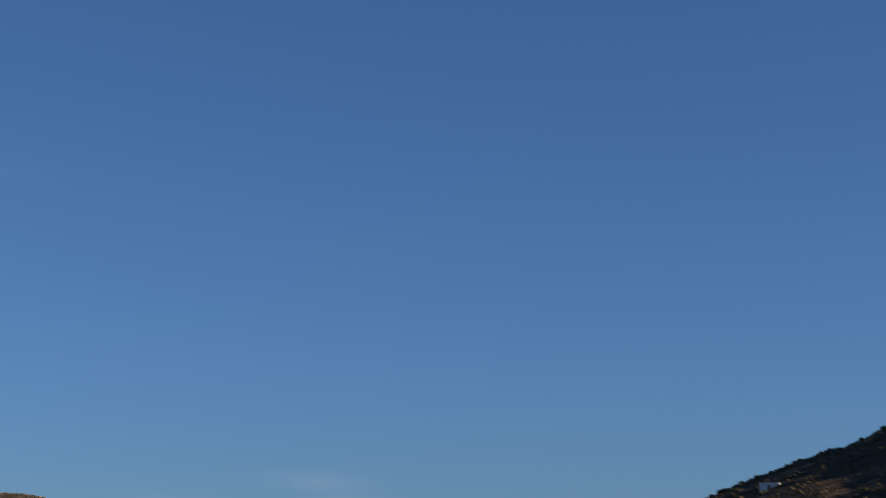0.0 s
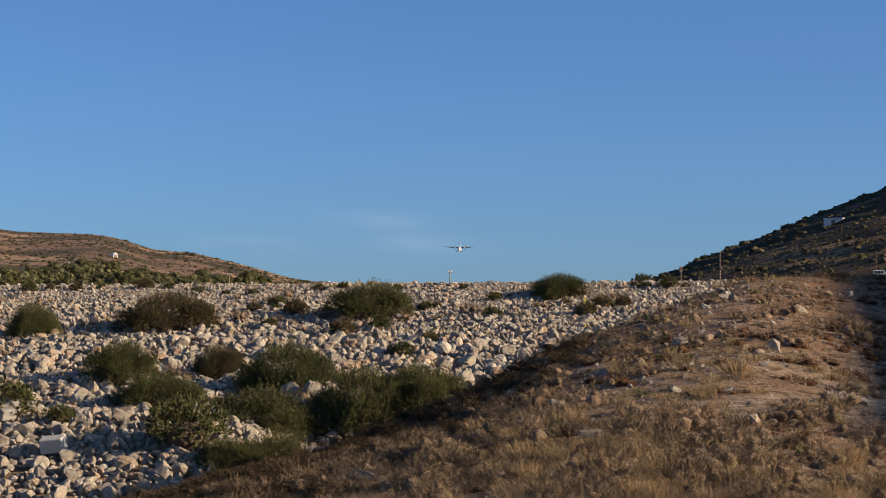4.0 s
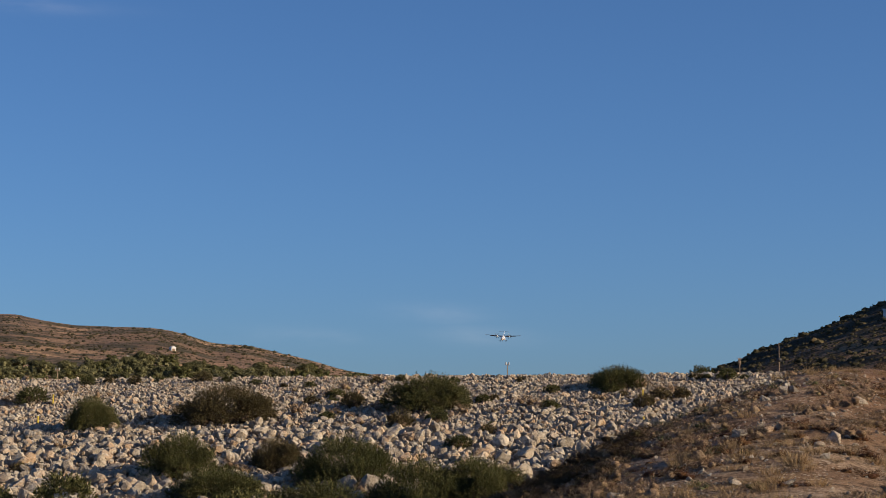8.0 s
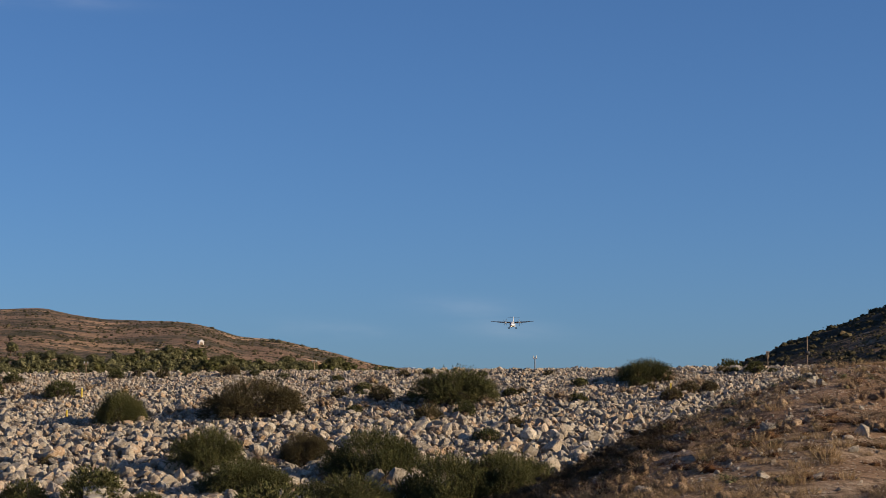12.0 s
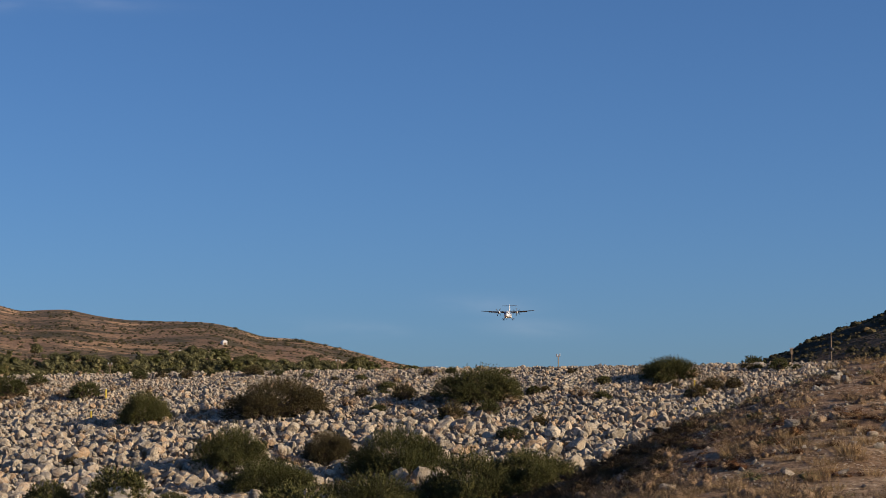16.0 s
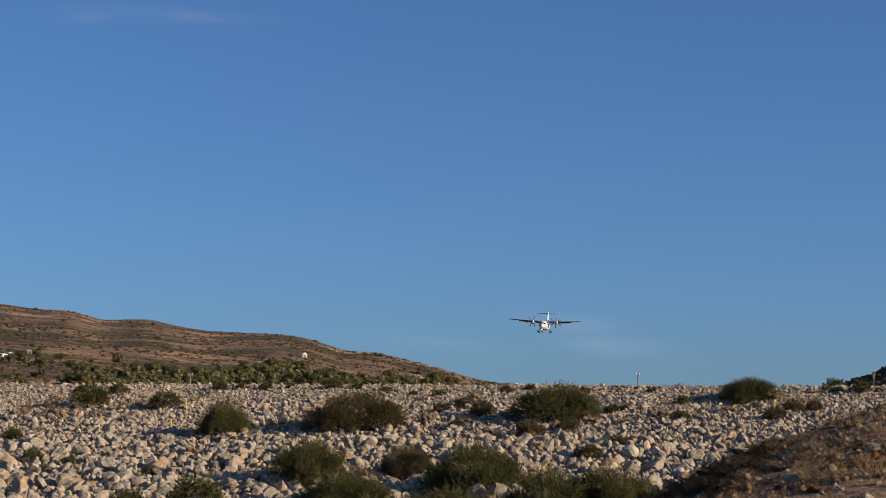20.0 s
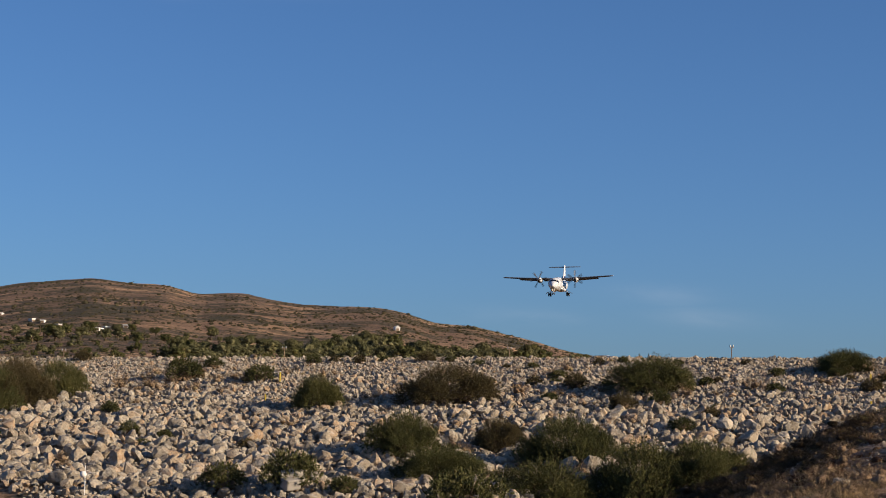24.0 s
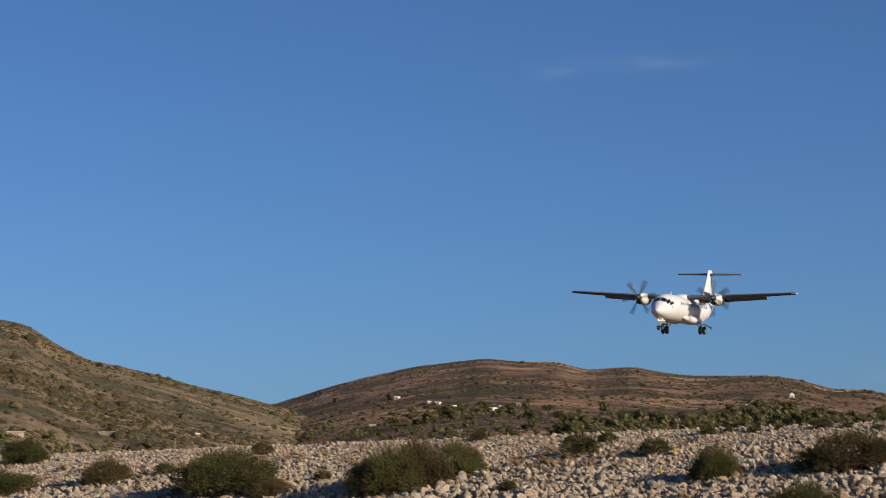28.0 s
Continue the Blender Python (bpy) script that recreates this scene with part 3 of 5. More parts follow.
def shoot_cloud(rs, shoots, each, lobes, leaf, upright, slim=0.2):
    """Leafy shoots that rise and spread from a clump of lobes."""
    L = np.array(lobes)
    wgt = L[:, 3] * L[:, 4] + L[:, 5] * L[:, 3]
    k = rs.choice(len(L), shoots, p=wgt / wgt.sum())
    u = rs.normal(size=(shoots, 3))
    u /= np.linalg.norm(u, axis=1)[:, None]
    u[:, 2] = np.where(u[:, 2] < -0.6, -u[:, 2], u[:, 2])
    root = L[k, :3] + u * L[k, 3:6] * rs.uniform(0.42, 0.84, shoots)[:, None]
    lift = (upright * rs.uniform(0.0, 1.5, shoots))[:, None]
    d = u * (1 - lift) + np.array([0, 0, 1]) * lift + rs.normal(scale=0.2, size=(shoots, 3))
    d /= np.linalg.norm(d, axis=1)[:, None]
    ln = L[k, 3:6].mean(1) * rs.uniform(0.18, 0.40, shoots)
    n = shoots * each
    q = np.repeat(np.arange(shoots), each)
    t = rs.uniform(size=n) ** 0.8
    p = root[q] + d[q] * (ln[q] * t)[:, None] + rs.normal(scale=leaf * 0.45, size=(n, 3)) * (1.15 - t)[:, None]
    p[:, 2] = np.abs(p[:, 2])
    e = d[q] + rs.normal(scale=0.5, size=(n, 3))
    e /= np.linalg.norm(e, axis=1)[:, None]
    s = np.cross(e, rs.normal(size=(n, 3)))
    s /= np.linalg.norm(s, axis=1)[:, None]
    size = leaf * rs.uniform(0.6, 1.3, n)[:, None]
    V = np.stack([p - s * size * slim, p + s * size * slim, p + e * size], 1).reshape(-1, 3)
    return V, np.arange(n * 3).reshape(n, 3)


def lumps(rs, lobes, shrink, sub=1):
    """The dense inside of a clump."""
    bm = bmesh.new()
    for c in lobes:
        bmesh.ops.create_icosphere(bm, subdivisions=sub, radius=1, matrix=Matrix.Translation((c[0], c[1], max(c[2], 0.05))) @ pose(0, 0, 0, 40 * rs.uniform(), 40 * rs.uniform(), 90 * rs.uniform()) @ Matrix.Diagonal((c[3] * shrink, c[4] * shrink, c[5] * shrink, 1)))
    v = np.array([q.co for q in bm.verts])
    f = np.array([[q.index for q in t.verts] for t in bm.faces])
    bm.free()
    return v + rs.normal(scale=0.05 * float(np.mean([c[3] for c in lobes])), size=v.shape), f


def joined(a, b):
    return np.concatenate([a[0], b[0]]), np.concatenate([a[1], b[1] + len(a[0])])


def stems(bm, rs, lobes, n, base_r):
    for _ in range(n):
        L = lobes[rs.randint(len(lobes))]
        tip = Vector((L[0] + rs.uniform(-0.5, 0.5) * L[3], L[1] + rs.uniform(-0.5, 0.5) * L[4], L[2] + rs.uniform(0.1, 0.7) * L[5]))
        root = Vector((L[0] * 0.5 + rs.uniform(-0.1, 0.1), L[1] * 0.5 + rs.uniform(-0.1, 0.1), -0.15))
        mid = root.lerp(tip, 0.5) + Vector((rs.uniform(-0.1, 0.1), rs.uniform(-0.1, 0.1), 0))
        rod(bm, root, mid, base_r, base_r * 0.7, 5)
        rod(bm, mid, tip, base_r * 0.7, base_r * 0.25, 5)
    return bm


def shrub_meshes(seed, n, leaf, mat, upright=0.5, lobes=7):
    """A shrub 2 m wide and 1 m high: branches and foliage."""
    rs = np.random.RandomState(seed)
    L = [(0, 0, 0.34, 0.74, 0.68, 0.58)]
    for i in range(lobes):
        a = i * 6.283 / lobes + rs.uniform(-0.4, 0.4)
        q = rs.uniform(0.42, 0.62)
        L.append((q * math.cos(a), q * math.sin(a), rs.uniform(0.1, 0.38), rs.uniform(0.3, 0.45), rs.uniform(0.3, 0.45), rs.uniform(0.3, 0.5)))
    V, F = shoot_cloud(rs, n // 16, 16, L, leaf, upright)
    core = bmesh.new()
    c = L[0]
    bmesh.ops.create_icosphere(core, subdivisions=2, radius=1, matrix=Matrix.Translation((c[0], c[1], 0.12)) @ Matrix.Diagonal((c[3] * 0.5, c[4] * 0.5, c[5] * 0.5, 1)))
    bm = stems(core, rs, L, 14, 0.02)
    return mesh_np("foliage", V, F, mat), finish("branchwork", bm, M_BARK)


SHRUBS = [shrub_meshes(200 + i, 80000, 0.027, M_SHRUB, 0.45) for i in range(4)] + [shrub_meshes(220 + i, 80000, 0.027, M_SHRUB_BROWN, 0.4) for i in range(2)]
SMALL = [shrub_meshes(240 + i, 8000, 0.07, M_SHRUB, 0.45, 5) for i in range(3)] + [shrub_meshes(250 + i, 8000, 0.07, M_SHRUB_BROWN, 0.45, 5) for i in range(2)]
GREEN_LABEL = "dense dark green rounded shrub growing between the rocks"
BROWN_LABEL = "dense shrub with browned foliage among the rocks"


def shrub(kind, x, y, width, height, turn, label, group="shrubs on the rubble bank", name="shrub", sink=0.08):
    fol, bra = kind
    z = float(ground_z(x, y))
    root = empty(name, x, y, z - sink * height, turn)
    root.scale = (width / 2.15, width / 2.15 * 0.9, height / 0.95)
    for nm, me in (("foliage", fol), ("branchwork", bra)):
        ob = new(nm, me)
        ob.parent = root
    return tagged(root, label, "shrub", group)


def on_bank(az, el):
    """Where a sight line from the viewpoint meets the bank or the ditch floor."""
    a, e = math.tan(radians(el)), radians(az)
    lo, hi = 30.0, 140.0
    for r in np.arange(30, 140, 0.1):
        if float(bank(r * math.sin(e), r * math.cos(e))) >= EYE + a * r:
            return r * math.sin(e), r * math.cos(e), r
    return 100 * math.sin(e), 100 * math.cos(e), 100.0


# heading of both sides, level of foot and top, which shape
BIG = [(-6.3, -3.6, 1.0, 2.17, 4), (-7.25, -5.1, -0.55, 0.81, 0), (-4.3, -2.8, -0.3, 0.66, 5), (-2.9, -0.3, -0.75, 0.77, 1), (-6.7, -3.6, -1.3, -0.14, 2), (-3.7, -0.7, -1.85, -0.51, 3),
       (-0.4, 2.05, 1.35, 2.45, 0), (5.15, 7.0, 1.98, 2.7, 2), (-0.9, 1.8, -1.7, 0.1, 1), (0.7, 3.5, -1.2, 0.12, 0), (-4.32, -2.04, -3.06, -1.96, 2), (-2.98, -0.62, -3.06, -1.80, 3), (-19.0, -16.5, 0.5, 1.9, 3), (-17.9, -15.9, 0.7, 2.15, 4), (-16.6, -15.1, 0.95, 2.1, 1), (-9.5, -7.8, 0.75, 1.79, 2),
       (-28.5, -27.1, 1.5, 2.27, 1), (-26.3, -24.95, 0.88, 1.71, 4), (-23.9, -20.6, 0.55, 1.98, 0), (-30.0, -27.4, 0.65, 1.4, 2), (-21.8, -20.3, 0.5, 1.1, 5)]
for n, (a0, a1, e0, e1, k) in enumerate(BIG):
    bx, by, br = on_bank((a0 + a1) / 2, e0 + 0.1)
    shrub(SHRUBS[k], bx, by, br * radians(a1 - a0) * 1.36, br * radians(e1 - e0) * 1.04, 67 * n, GREEN_LABEL if k < 4 else BROWN_LABEL)


# small plants on the bank: heading, level of the foot, width in degrees, brown or green
LITTLE = [(1.6, 0.35, 0.65, 0), (2.4, 0.75, 0.5, 1), (-14.4, 0.6, 0.6, 0), (-12.4, 1.55, 1.0, 0), (-10.3, 1.55, 0.8, 0), (-13.9, 0.0, 0.65, 0), (-12.9, -0.1, 0.5, 0), (-13.5, -0.3, 0.4, 0),
          (-10.6, -0.3, 0.45, 1), (-15.2, 2.05, 0.5, 1), (-11.6, 1.95, 0.5, 0), (-17.9, -0.2, 0.9, 0), (-24.0, 1.2, 0.6, 0), (-19.6, 1.0, 0.5, 1), (-5.6, 2.2, 0.5, 1), (-8.8, 2.1, 0.45, 0),
          (-7.5, 2.15, 0.4, 1), (-21.3, 1.75, 0.6, 1), (-4.4, -2.3, 2.2, 0), (-9.4, -1.4, 1.6, 0), (-11.2, -1.5, 1.2, 0), (-7.9, -1.55, 0.8, 0), (-2.58, 2.08, 0.35, 0), (-2.55, 1.6, 0.48, 1),
          (-1.96, 1.67, 0.29, 0), (-1.87, 1.79, 0.45, 0), (-1.39, 1.51, 0.72, 1), (-2.12, 1.15, 0.45, 0), (-0.72, 2.2, 0.35, 1), (-0.04, 2.25, 0.35, 0), (-0.53, 1.59, 0.32, 0), (-0.05, 0.94, 0.8, 1),
          (0.96, 1.08, 0.72, 0), (2.28, 1.64, 0.45, 0), (1.48, 2.23, 0.32, 0), (2.55, 0.92, 0.4, 0), (2.6, 1.74, 0.32, 1), (5.86, 1.92, 0.48, 0), (6.22, 1.84, 0.32, 1), (7.02, 2.51, 0.35, 1),
          (8.42, 2.46, 0.72, 0), (9.16, 2.29, 0.56, 0), (9.6, 2.32, 0.26, 0), (8.56, 2.32, 0.29, 0), (8.24, 2.31, 0.38, 1), (7.29, 1.73, 0.61, 1), (7.86, 1.79, 0.54, 1), (6.81, 1.53, 0.61, 1),
          (4.23, 1.93, 0.42, 0), (4.2, 1.48, 0.48, 0), (3.35, 2.25, 0.29, 1), (0.47, 2.12, 0.26, 1), (-4.13, 2.15, 0.32, 0), (-3.34, 2.09, 0.26, 1), (-4.92, 2.23, 0.32, 0), (-5.63, 2.28, 0.26, 1),
          (-8.19, 2.15, 0.35, 1), (-6.8, 2.22, 0.29, 0)]
for n, (az, el, wid, brown) in enumerate(LITTLE):
    bx, by, br = on_bank(az, el)
    kind = SMALL[3 + n % 2] if brown else SMALL[n % 3]
    w = br * radians(wid)
    shrub(kind, bx, by, w * 1.55, w * 0.62, 53 * n, "small browned bush between the rocks" if brown else "small green bush between the rocks", "small bushes on the rubble bank", "bush", -0.2)


# ---- dry grass and scrub ----
def tuft(seed, n, spread, dome, w=0.014):
    """A tuft of thin blades, about 1 m wide and high."""
    rs = np.random.RandomState(seed)
    a = rs.uniform(0, 6.283, n)
    q = np.sqrt(rs.uniform(size=n)) * 0.5
    p = np.stack([q * np.cos(a), q * np.sin(a), rs.uniform(0, 0.25, n) * dome], 1)
    d = np.stack([np.cos(a) * q * spread + rs.normal(scale=0.25, size=n), np.sin(a) * q * spread + rs.normal(scale=0.25, size=n), np.ones(n)], 1)
    d /= np.linalg.norm(d, axis=1)[:, None]
    ln = (rs.uniform(0.55, 1.0, n) * np.sqrt(np.clip(1 - (1.6 * q * dome) ** 2, 0.15, 1)))[:, None]
    s = np.cross(d, rs.normal(size=(n, 3)))
    s /= np.linalg.norm(s, axis=1)[:, None]
    b = p + d * ln
    V = np.stack([p - s * w, p + s * w, b], 1).reshape(-1, 3)
    return V, np.arange(n * 3).reshape(n, 3)


def turned(rs, n):
    a = rs.uniform(0, 6.283, n)
    R = np.zeros((n, 3, 3))
    R[:, 0, 0], R[:, 0, 1], R[:, 1, 0], R[:, 1, 1], R[:, 2, 2] = np.cos(a), -np.sin(a), np.sin(a), np.cos(a), 1
    return R


def strew(name, label, shapes, x, y, width, height, mat, rs, sink=0.05, parent=None):
    pos = np.stack([x, y, ground_z(x, y) - sink], 1)
    sc = np.stack([width, width, height], 1)
    me = scatter_mesh(name, shapes, pos, turned(rs, len(x)), sc, mat, rs, True)
    ob = tagged(new(name, me), label, name.replace("_", " "), kind="stuff")
    return ob


def spur_points(rs, n):
    """Places on the visible side of the spur, denser towards the ridge."""
    az = rs.uniform(-6, 26, n * 3)
    d = np.interp(az, SPUR_AZ, SPUR_D)
    r = np.maximum(d * (0.28 + 0.76 * np.sqrt(rs.uniform(size=n * 3))), 13)
    x, y = r * np.sin(np.radians(az)), r * np.cos(np.radians(az))
    ok = spur(x, y) > bank(x, y) - 0.25
    return x[ok][:n], y[ok][:n]


def dome(seed, n, leaf, cores, slim=0.16, shrink=0.55, sub=1):
    """A low dome of short twigs about 1 m wide, round a dense core."""
    rs = np.random.RandomState(seed)
    L = [(0, 0, 0.12, 0.40, 0.40, 0.42)] + [(rs.uniform(-0.3, 0.3), rs.uniform(-0.3, 0.3), rs.uniform(0.05, 0.3), rs.uniform(0.18, 0.3), rs.uniform(0.18, 0.3), rs.uniform(0.2, 0.4)) for _ in range(5)]
    return joined(leaf_cloud(rs, n, L, leaf, 0.2, slim), lumps(rs, L[:cores], shrink, sub))


def near_far(name, label, fine, coarse, x, y, w, h, mat, rs):
    near = np.hypot(x, y) < 27
    for shapes, k in ((fine, near), (coarse, ~near)):
        if k.any():
            strew(name, label, shapes, x[k], y[k], w[k], h[k], mat, rs)


def build_dry_plants():
    rs = np.random.RandomState(5)
    grass = [tuft(300 + i, 170, 1.0, 0.4, 0.009) for i in range(5)]
    grass_fine = [tuft(310 + i, 320, 1.0, 0.4, 0.005) for i in range(4)]
    scrub = [dome(320 + i, 280, 0.115, 2, 0.065, 0.48, 1) for i in range(6)]
    scrub_fine = [dome(330 + i, 1000, 0.11, 2, 0.032, 0.42, 1) for i in range(5)]
    # scrub: grey-brown domes in drifts, thinner on the stony sunlit side
    x, y = spur_points(rs, 5600)
    dens = fbm(x, y, 6.0, 21, 3) + 0.22 * rs.normal(size=len(x))
    az = np.degrees(np.arctan2(x, y))
    k = dens > np.interp(az, [-2, 6, 9, 12, 16, 18, 24], [-0.45, -0.35, -0.25, -0.10, 0.0, 0.4, 0.3])
    x, y = x[k], y[k]
    w = 0.35 + 0.8 * rs.uniform(size=len(x)) ** 2
    w *= np.interp(np.hypot(x, y) / np.interp(np.degrees(np.arctan2(x, y)), SPUR_AZ, SPUR_D), [0.75, 0.92], [1.0, 0.5])     # lower on the wind-swept crown
    near_far("dry_scrub", "low grey-brown dry scrub on the spur", scrub_fine, scrub, x, y, w, w * rs.uniform(0.5, 0.9, len(x)), M_SCRUB, rs)
    # rust-brown cushions
    x, y = spur_points(rs, 2400)
    k = fbm(x, y, 3.0, 25, 3) > -0.02
    x, y = x[k], y[k]
    w = rs.uniform(0.2, 0.6, len(x))
    near_far("rust_scrub", "rust-brown dead cushions on the spur", scrub, [dome(345 + i, 130, 0.12, 2, 0.1, 0.62, 1) for i in range(5)], x, y, w, w * 0.6, M_RUST, rs)
    # heath on the flank down to the ditch, dark to paint in its shade
    x, y = spur_points(rs, 4200)
    az = np.degrees(np.arctan2(x, y))
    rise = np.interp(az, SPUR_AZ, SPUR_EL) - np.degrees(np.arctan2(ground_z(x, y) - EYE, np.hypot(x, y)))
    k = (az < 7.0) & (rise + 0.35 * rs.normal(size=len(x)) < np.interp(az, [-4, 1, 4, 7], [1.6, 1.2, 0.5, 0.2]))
    x, y = x[k], y[k]
    w = rs.uniform(0.5, 1.0, len(x))
    near_far("dark_heath", "heath on the spur's flank, dark brown to deepen its shade", scrub_fine, scrub, x, y, w, w * 0.55, M_SHADE_HEATH, rs)
    # and on the shaded slope below the road, to darken that shade
    az, r = np.radians(rs.uniform(15.5, 26.5, 1100)), 87 * np.sqrt(rs.uniform(0.14, 1.0, 1100))
    x, y = r * np.sin(az), r * np.cos(az)
    k = (fbm(x, y, 6.0, 91, 3) > np.interp(np.hypot(x, y), [55, 70], [0.28, -0.6])) & (y < np.interp(x, ROAD_X, ROAD_Y) - 3.8)
    x, y = x[k], y[k]
    w = rs.uniform(0.5, 1.3, len(x))
    strew("dark_heath", "heath below the road, dark brown to deepen the slope's shade", scrub, x, y, w, w * 0.7, M_SHADE_HEATH, rs)
    # and low on ground between the spur's crown and the cut, deepening shade
    az, r = rs.uniform(13.2, 24.5, 2600), 60 * np.sqrt(rs.uniform(0.16, 1.0, 2600))
    x, y = r * np.sin(np.radians(az)), r * np.cos(np.radians(az))
    k = (fbm(x, y, 4.0, 95, 3) + 0.15 * rs.normal(size=len(x)) > np.interp(az, [13.2, 15.5, 18, 20, 24], [0.35, 0.0, 0.0, 0.25, 0.1])) & (r < np.interp(az, SPUR_AZ, SPUR_D))
    x, y = x[k], y[k]
    w = 0.25 + 0.6 * rs.uniform(size=len(x)) ** 2
    strew("dark_heath", "heath on the spur's end, dark brown to deepen its shade", scrub, x, y, w, w * 0.6, M_SHADE_HEATH, rs)
    x, y = spur_points(rs, 5200)
    k = fbm(x, y, 4.0, 29, 3) + 0.2 * rs.normal(size=len(x)) > np.interp(np.degrees(np.arctan2(x, y)), [2, 6, 13, 15.5], [0.6, 0.28, 0.26, 0.7])
    k &= rs.uniform(size=len(x)) > np.interp(np.hypot(x, y), [36, 46], [0.0, 0.95])     # the crown is barer
    x, y = x[k], y[k]
    w = rs.uniform(0.25, 0.55, len(x))
    near_far("dry_grass", "straw-coloured dry grass on the spur", grass_fine, grass, x, y, w, rs.uniform(0.15, 0.38, len(x)), M_STRAW, rs)
    # tall straw close to the viewpoint
    az, r = np.radians(rs.uniform(4, 21, 520)), rs.uniform(10, 32, 520)
    x, y = r * np.sin(az), r * np.cos(az)
    k = fbm(x, y, 3.0, 83, 2) > 0.1
    x, y = x[k], y[k]
    strew("tall_straw", "tall straw-coloured grass near the viewpoint", grass_fine, x, y, rs.uniform(0.3, 0.6, len(x)), rs.uniform(0.25, 0.5, len(x)), M_STRAW, rs)
    # greener low bushes in the spur's scrub
    x, y = spur_points(rs, 700)
    k = fbm(x, y, 5.0, 37, 2) > 0.25
    x, y = x[k], y[k]
    w = rs.uniform(0.25, 0.6, len(x))
    near_far("green_scrub", "olive-green low scrub on the spur", scrub_fine, scrub, x, y, w, w * 0.6, M_OLIVE, rs)
    # straw on the bank, mostly along the bench below the crest
    n = 900
    x = rs.uniform(-62, 14, n)
    dd = np.where(rs.uniform(size=n) < 0.6, rs.normal(7.5, 2.2, n), rs.uniform(0, 30, n))
    y = crest_y(x) - dd
    k = (fbm(x, y, 5.0, 55, 2) > 0.05) & (spur(x, y) < bank(x, y))
    x, y = x[k], y[k]
    w = 0.3 + 0.7 * rs.uniform(size=len(x)) ** 2
    strew("bank_grass", "straw-coloured tussocks between the rubble", scrub, x, y, w, w * rs.uniform(0.5, 0.8, len(x)), M_SCRUB, rs, -0.22)
    # stones on the spur
    x, y = spur_points(rs, 12000)
    k = (fbm(x, y, 5.0, 61, 3) > -0.2) & (np.degrees(np.arctan2(x, y)) > 4)
    x, y = x[k], y[k]
    w = 0.03 + 0.08 * rs.uniform(size=len(x)) ** 3 + 0.16 * (rs.uniform(size=len(x)) > 0.99)
    pos = np.stack([x, y, ground_z(x, y) + 0.1 * w], 1)
    me = scatter_mesh("stones", [rock_shape(360 + i, 1) for i in range(8)], pos, rot_xyz(rs, len(x)), w[:, None] * rs.uniform(0.7, 1.4, (len(x), 3)), M_ROCK_STUFF, rs)
    tagged(new("stones", me), "loose pale stones on the spur", "stones", kind="stuff")


build_dry_plants()


# ---- scrub and trees on the hills ----
def hill_scrub(which, n, az0, az1, u0, u1, size, mat, seed, label):
    rs = np.random.RandomState(seed)
    az = rs.uniform(az0, az1, n)
    t = HILLS[which][0]
    foot, ridge = np.interp(az, [p[0] for p in t], [p[1] for p in t]), np.interp(az, [p[0] for p in t], [p[2] for p in t])
    r = foot + (ridge - foot) * rs.uniform(u0, u1, n)
    x, y = r * np.sin(np.radians(az)), r * np.cos(np.radians(az))
    k = fbm(x, y, 60, seed + 3, 3) + 0.5 * rs.normal(size=n) > 0.0
    x, y = x[k], y[k]
    shapes = []
    for i in range(4):
        shapes.append(dome(seed + i, 14, 0.2, 1, 0.3, 0.9))
    w = size * np.exp(rs.normal(0, 0.45, len(x)))
    pos = np.stack([x, y, hill_z(x, y, which) - 0.1], 1)
    me = scatter_mesh("hillside_scrub", shapes, pos, turned(rs, len(x)), np.stack([w, w, w * 0.7], 1), mat, rs)
    tagged(new("hillside_scrub", me), label, "scrub", kind="stuff")


hill_scrub("far", 20000, -24, 0, 0.08, 0.97, 0.95, M_HILL_SCRUB, 401, "dark scrub dotted over the brown hill")
hill_scrub("left", 13000, -30, -18.5, 0.03, 0.98, 1.0, M_HILL_SCRUB, 411, "grey-green scrub dotted over the dry hillside")
hill_scrub("right", 12000, 7, 26, 0.05, 1.0, 0.85, M_HILL_SCRUB, 421, "dark scrub dotted over the terraced hillside")
hill_scrub("right", 5000, 13, 26, 0.0, 0.4, 0.6, M_HILL_SCRUB, 431, "dense dark scrub low on the terraced hillside")
hill_scrub("right", 1400, 6.5, 26, 0.95, 1.02, 1.15, M_HILL_SCRUB, 441, "dark bushes along the ridge of the terraced hillside")


def tree_meshes(seed, n, mat, leaf=0.42):
    """A bushy tree 5 m wide and 5 m high: trunk with limbs, and crown."""
    rs = np.random.RandomState(seed)
    L = [(rs.uniform(-1.3, 1.3), rs.uniform(-1.3, 1.3), rs.uniform(1.7, 4.0), rs.uniform(0.6, 1.1), rs.uniform(0.6, 1.1), rs.uniform(0.5, 0.9)) for _ in range(15)]
    V, F = joined(leaf_cloud(rs, n, L, leaf, 0.15, 0.3), lumps(rs, L, 0.66, 2))
    bm = bmesh.new()
    rod(bm, (0, 0, -0.4), (0.1, 0, 1.5), 0.22, 0.15, 7)
    for c in L:
        rod(bm, (0.1, 0, 1.4), (c[0] * 0.8, c[1] * 0.8, c[2]), 0.10, 0.03, 5)
    return mesh_np("crown", V, F, mat), finish("trunk", bm, M_BARK)


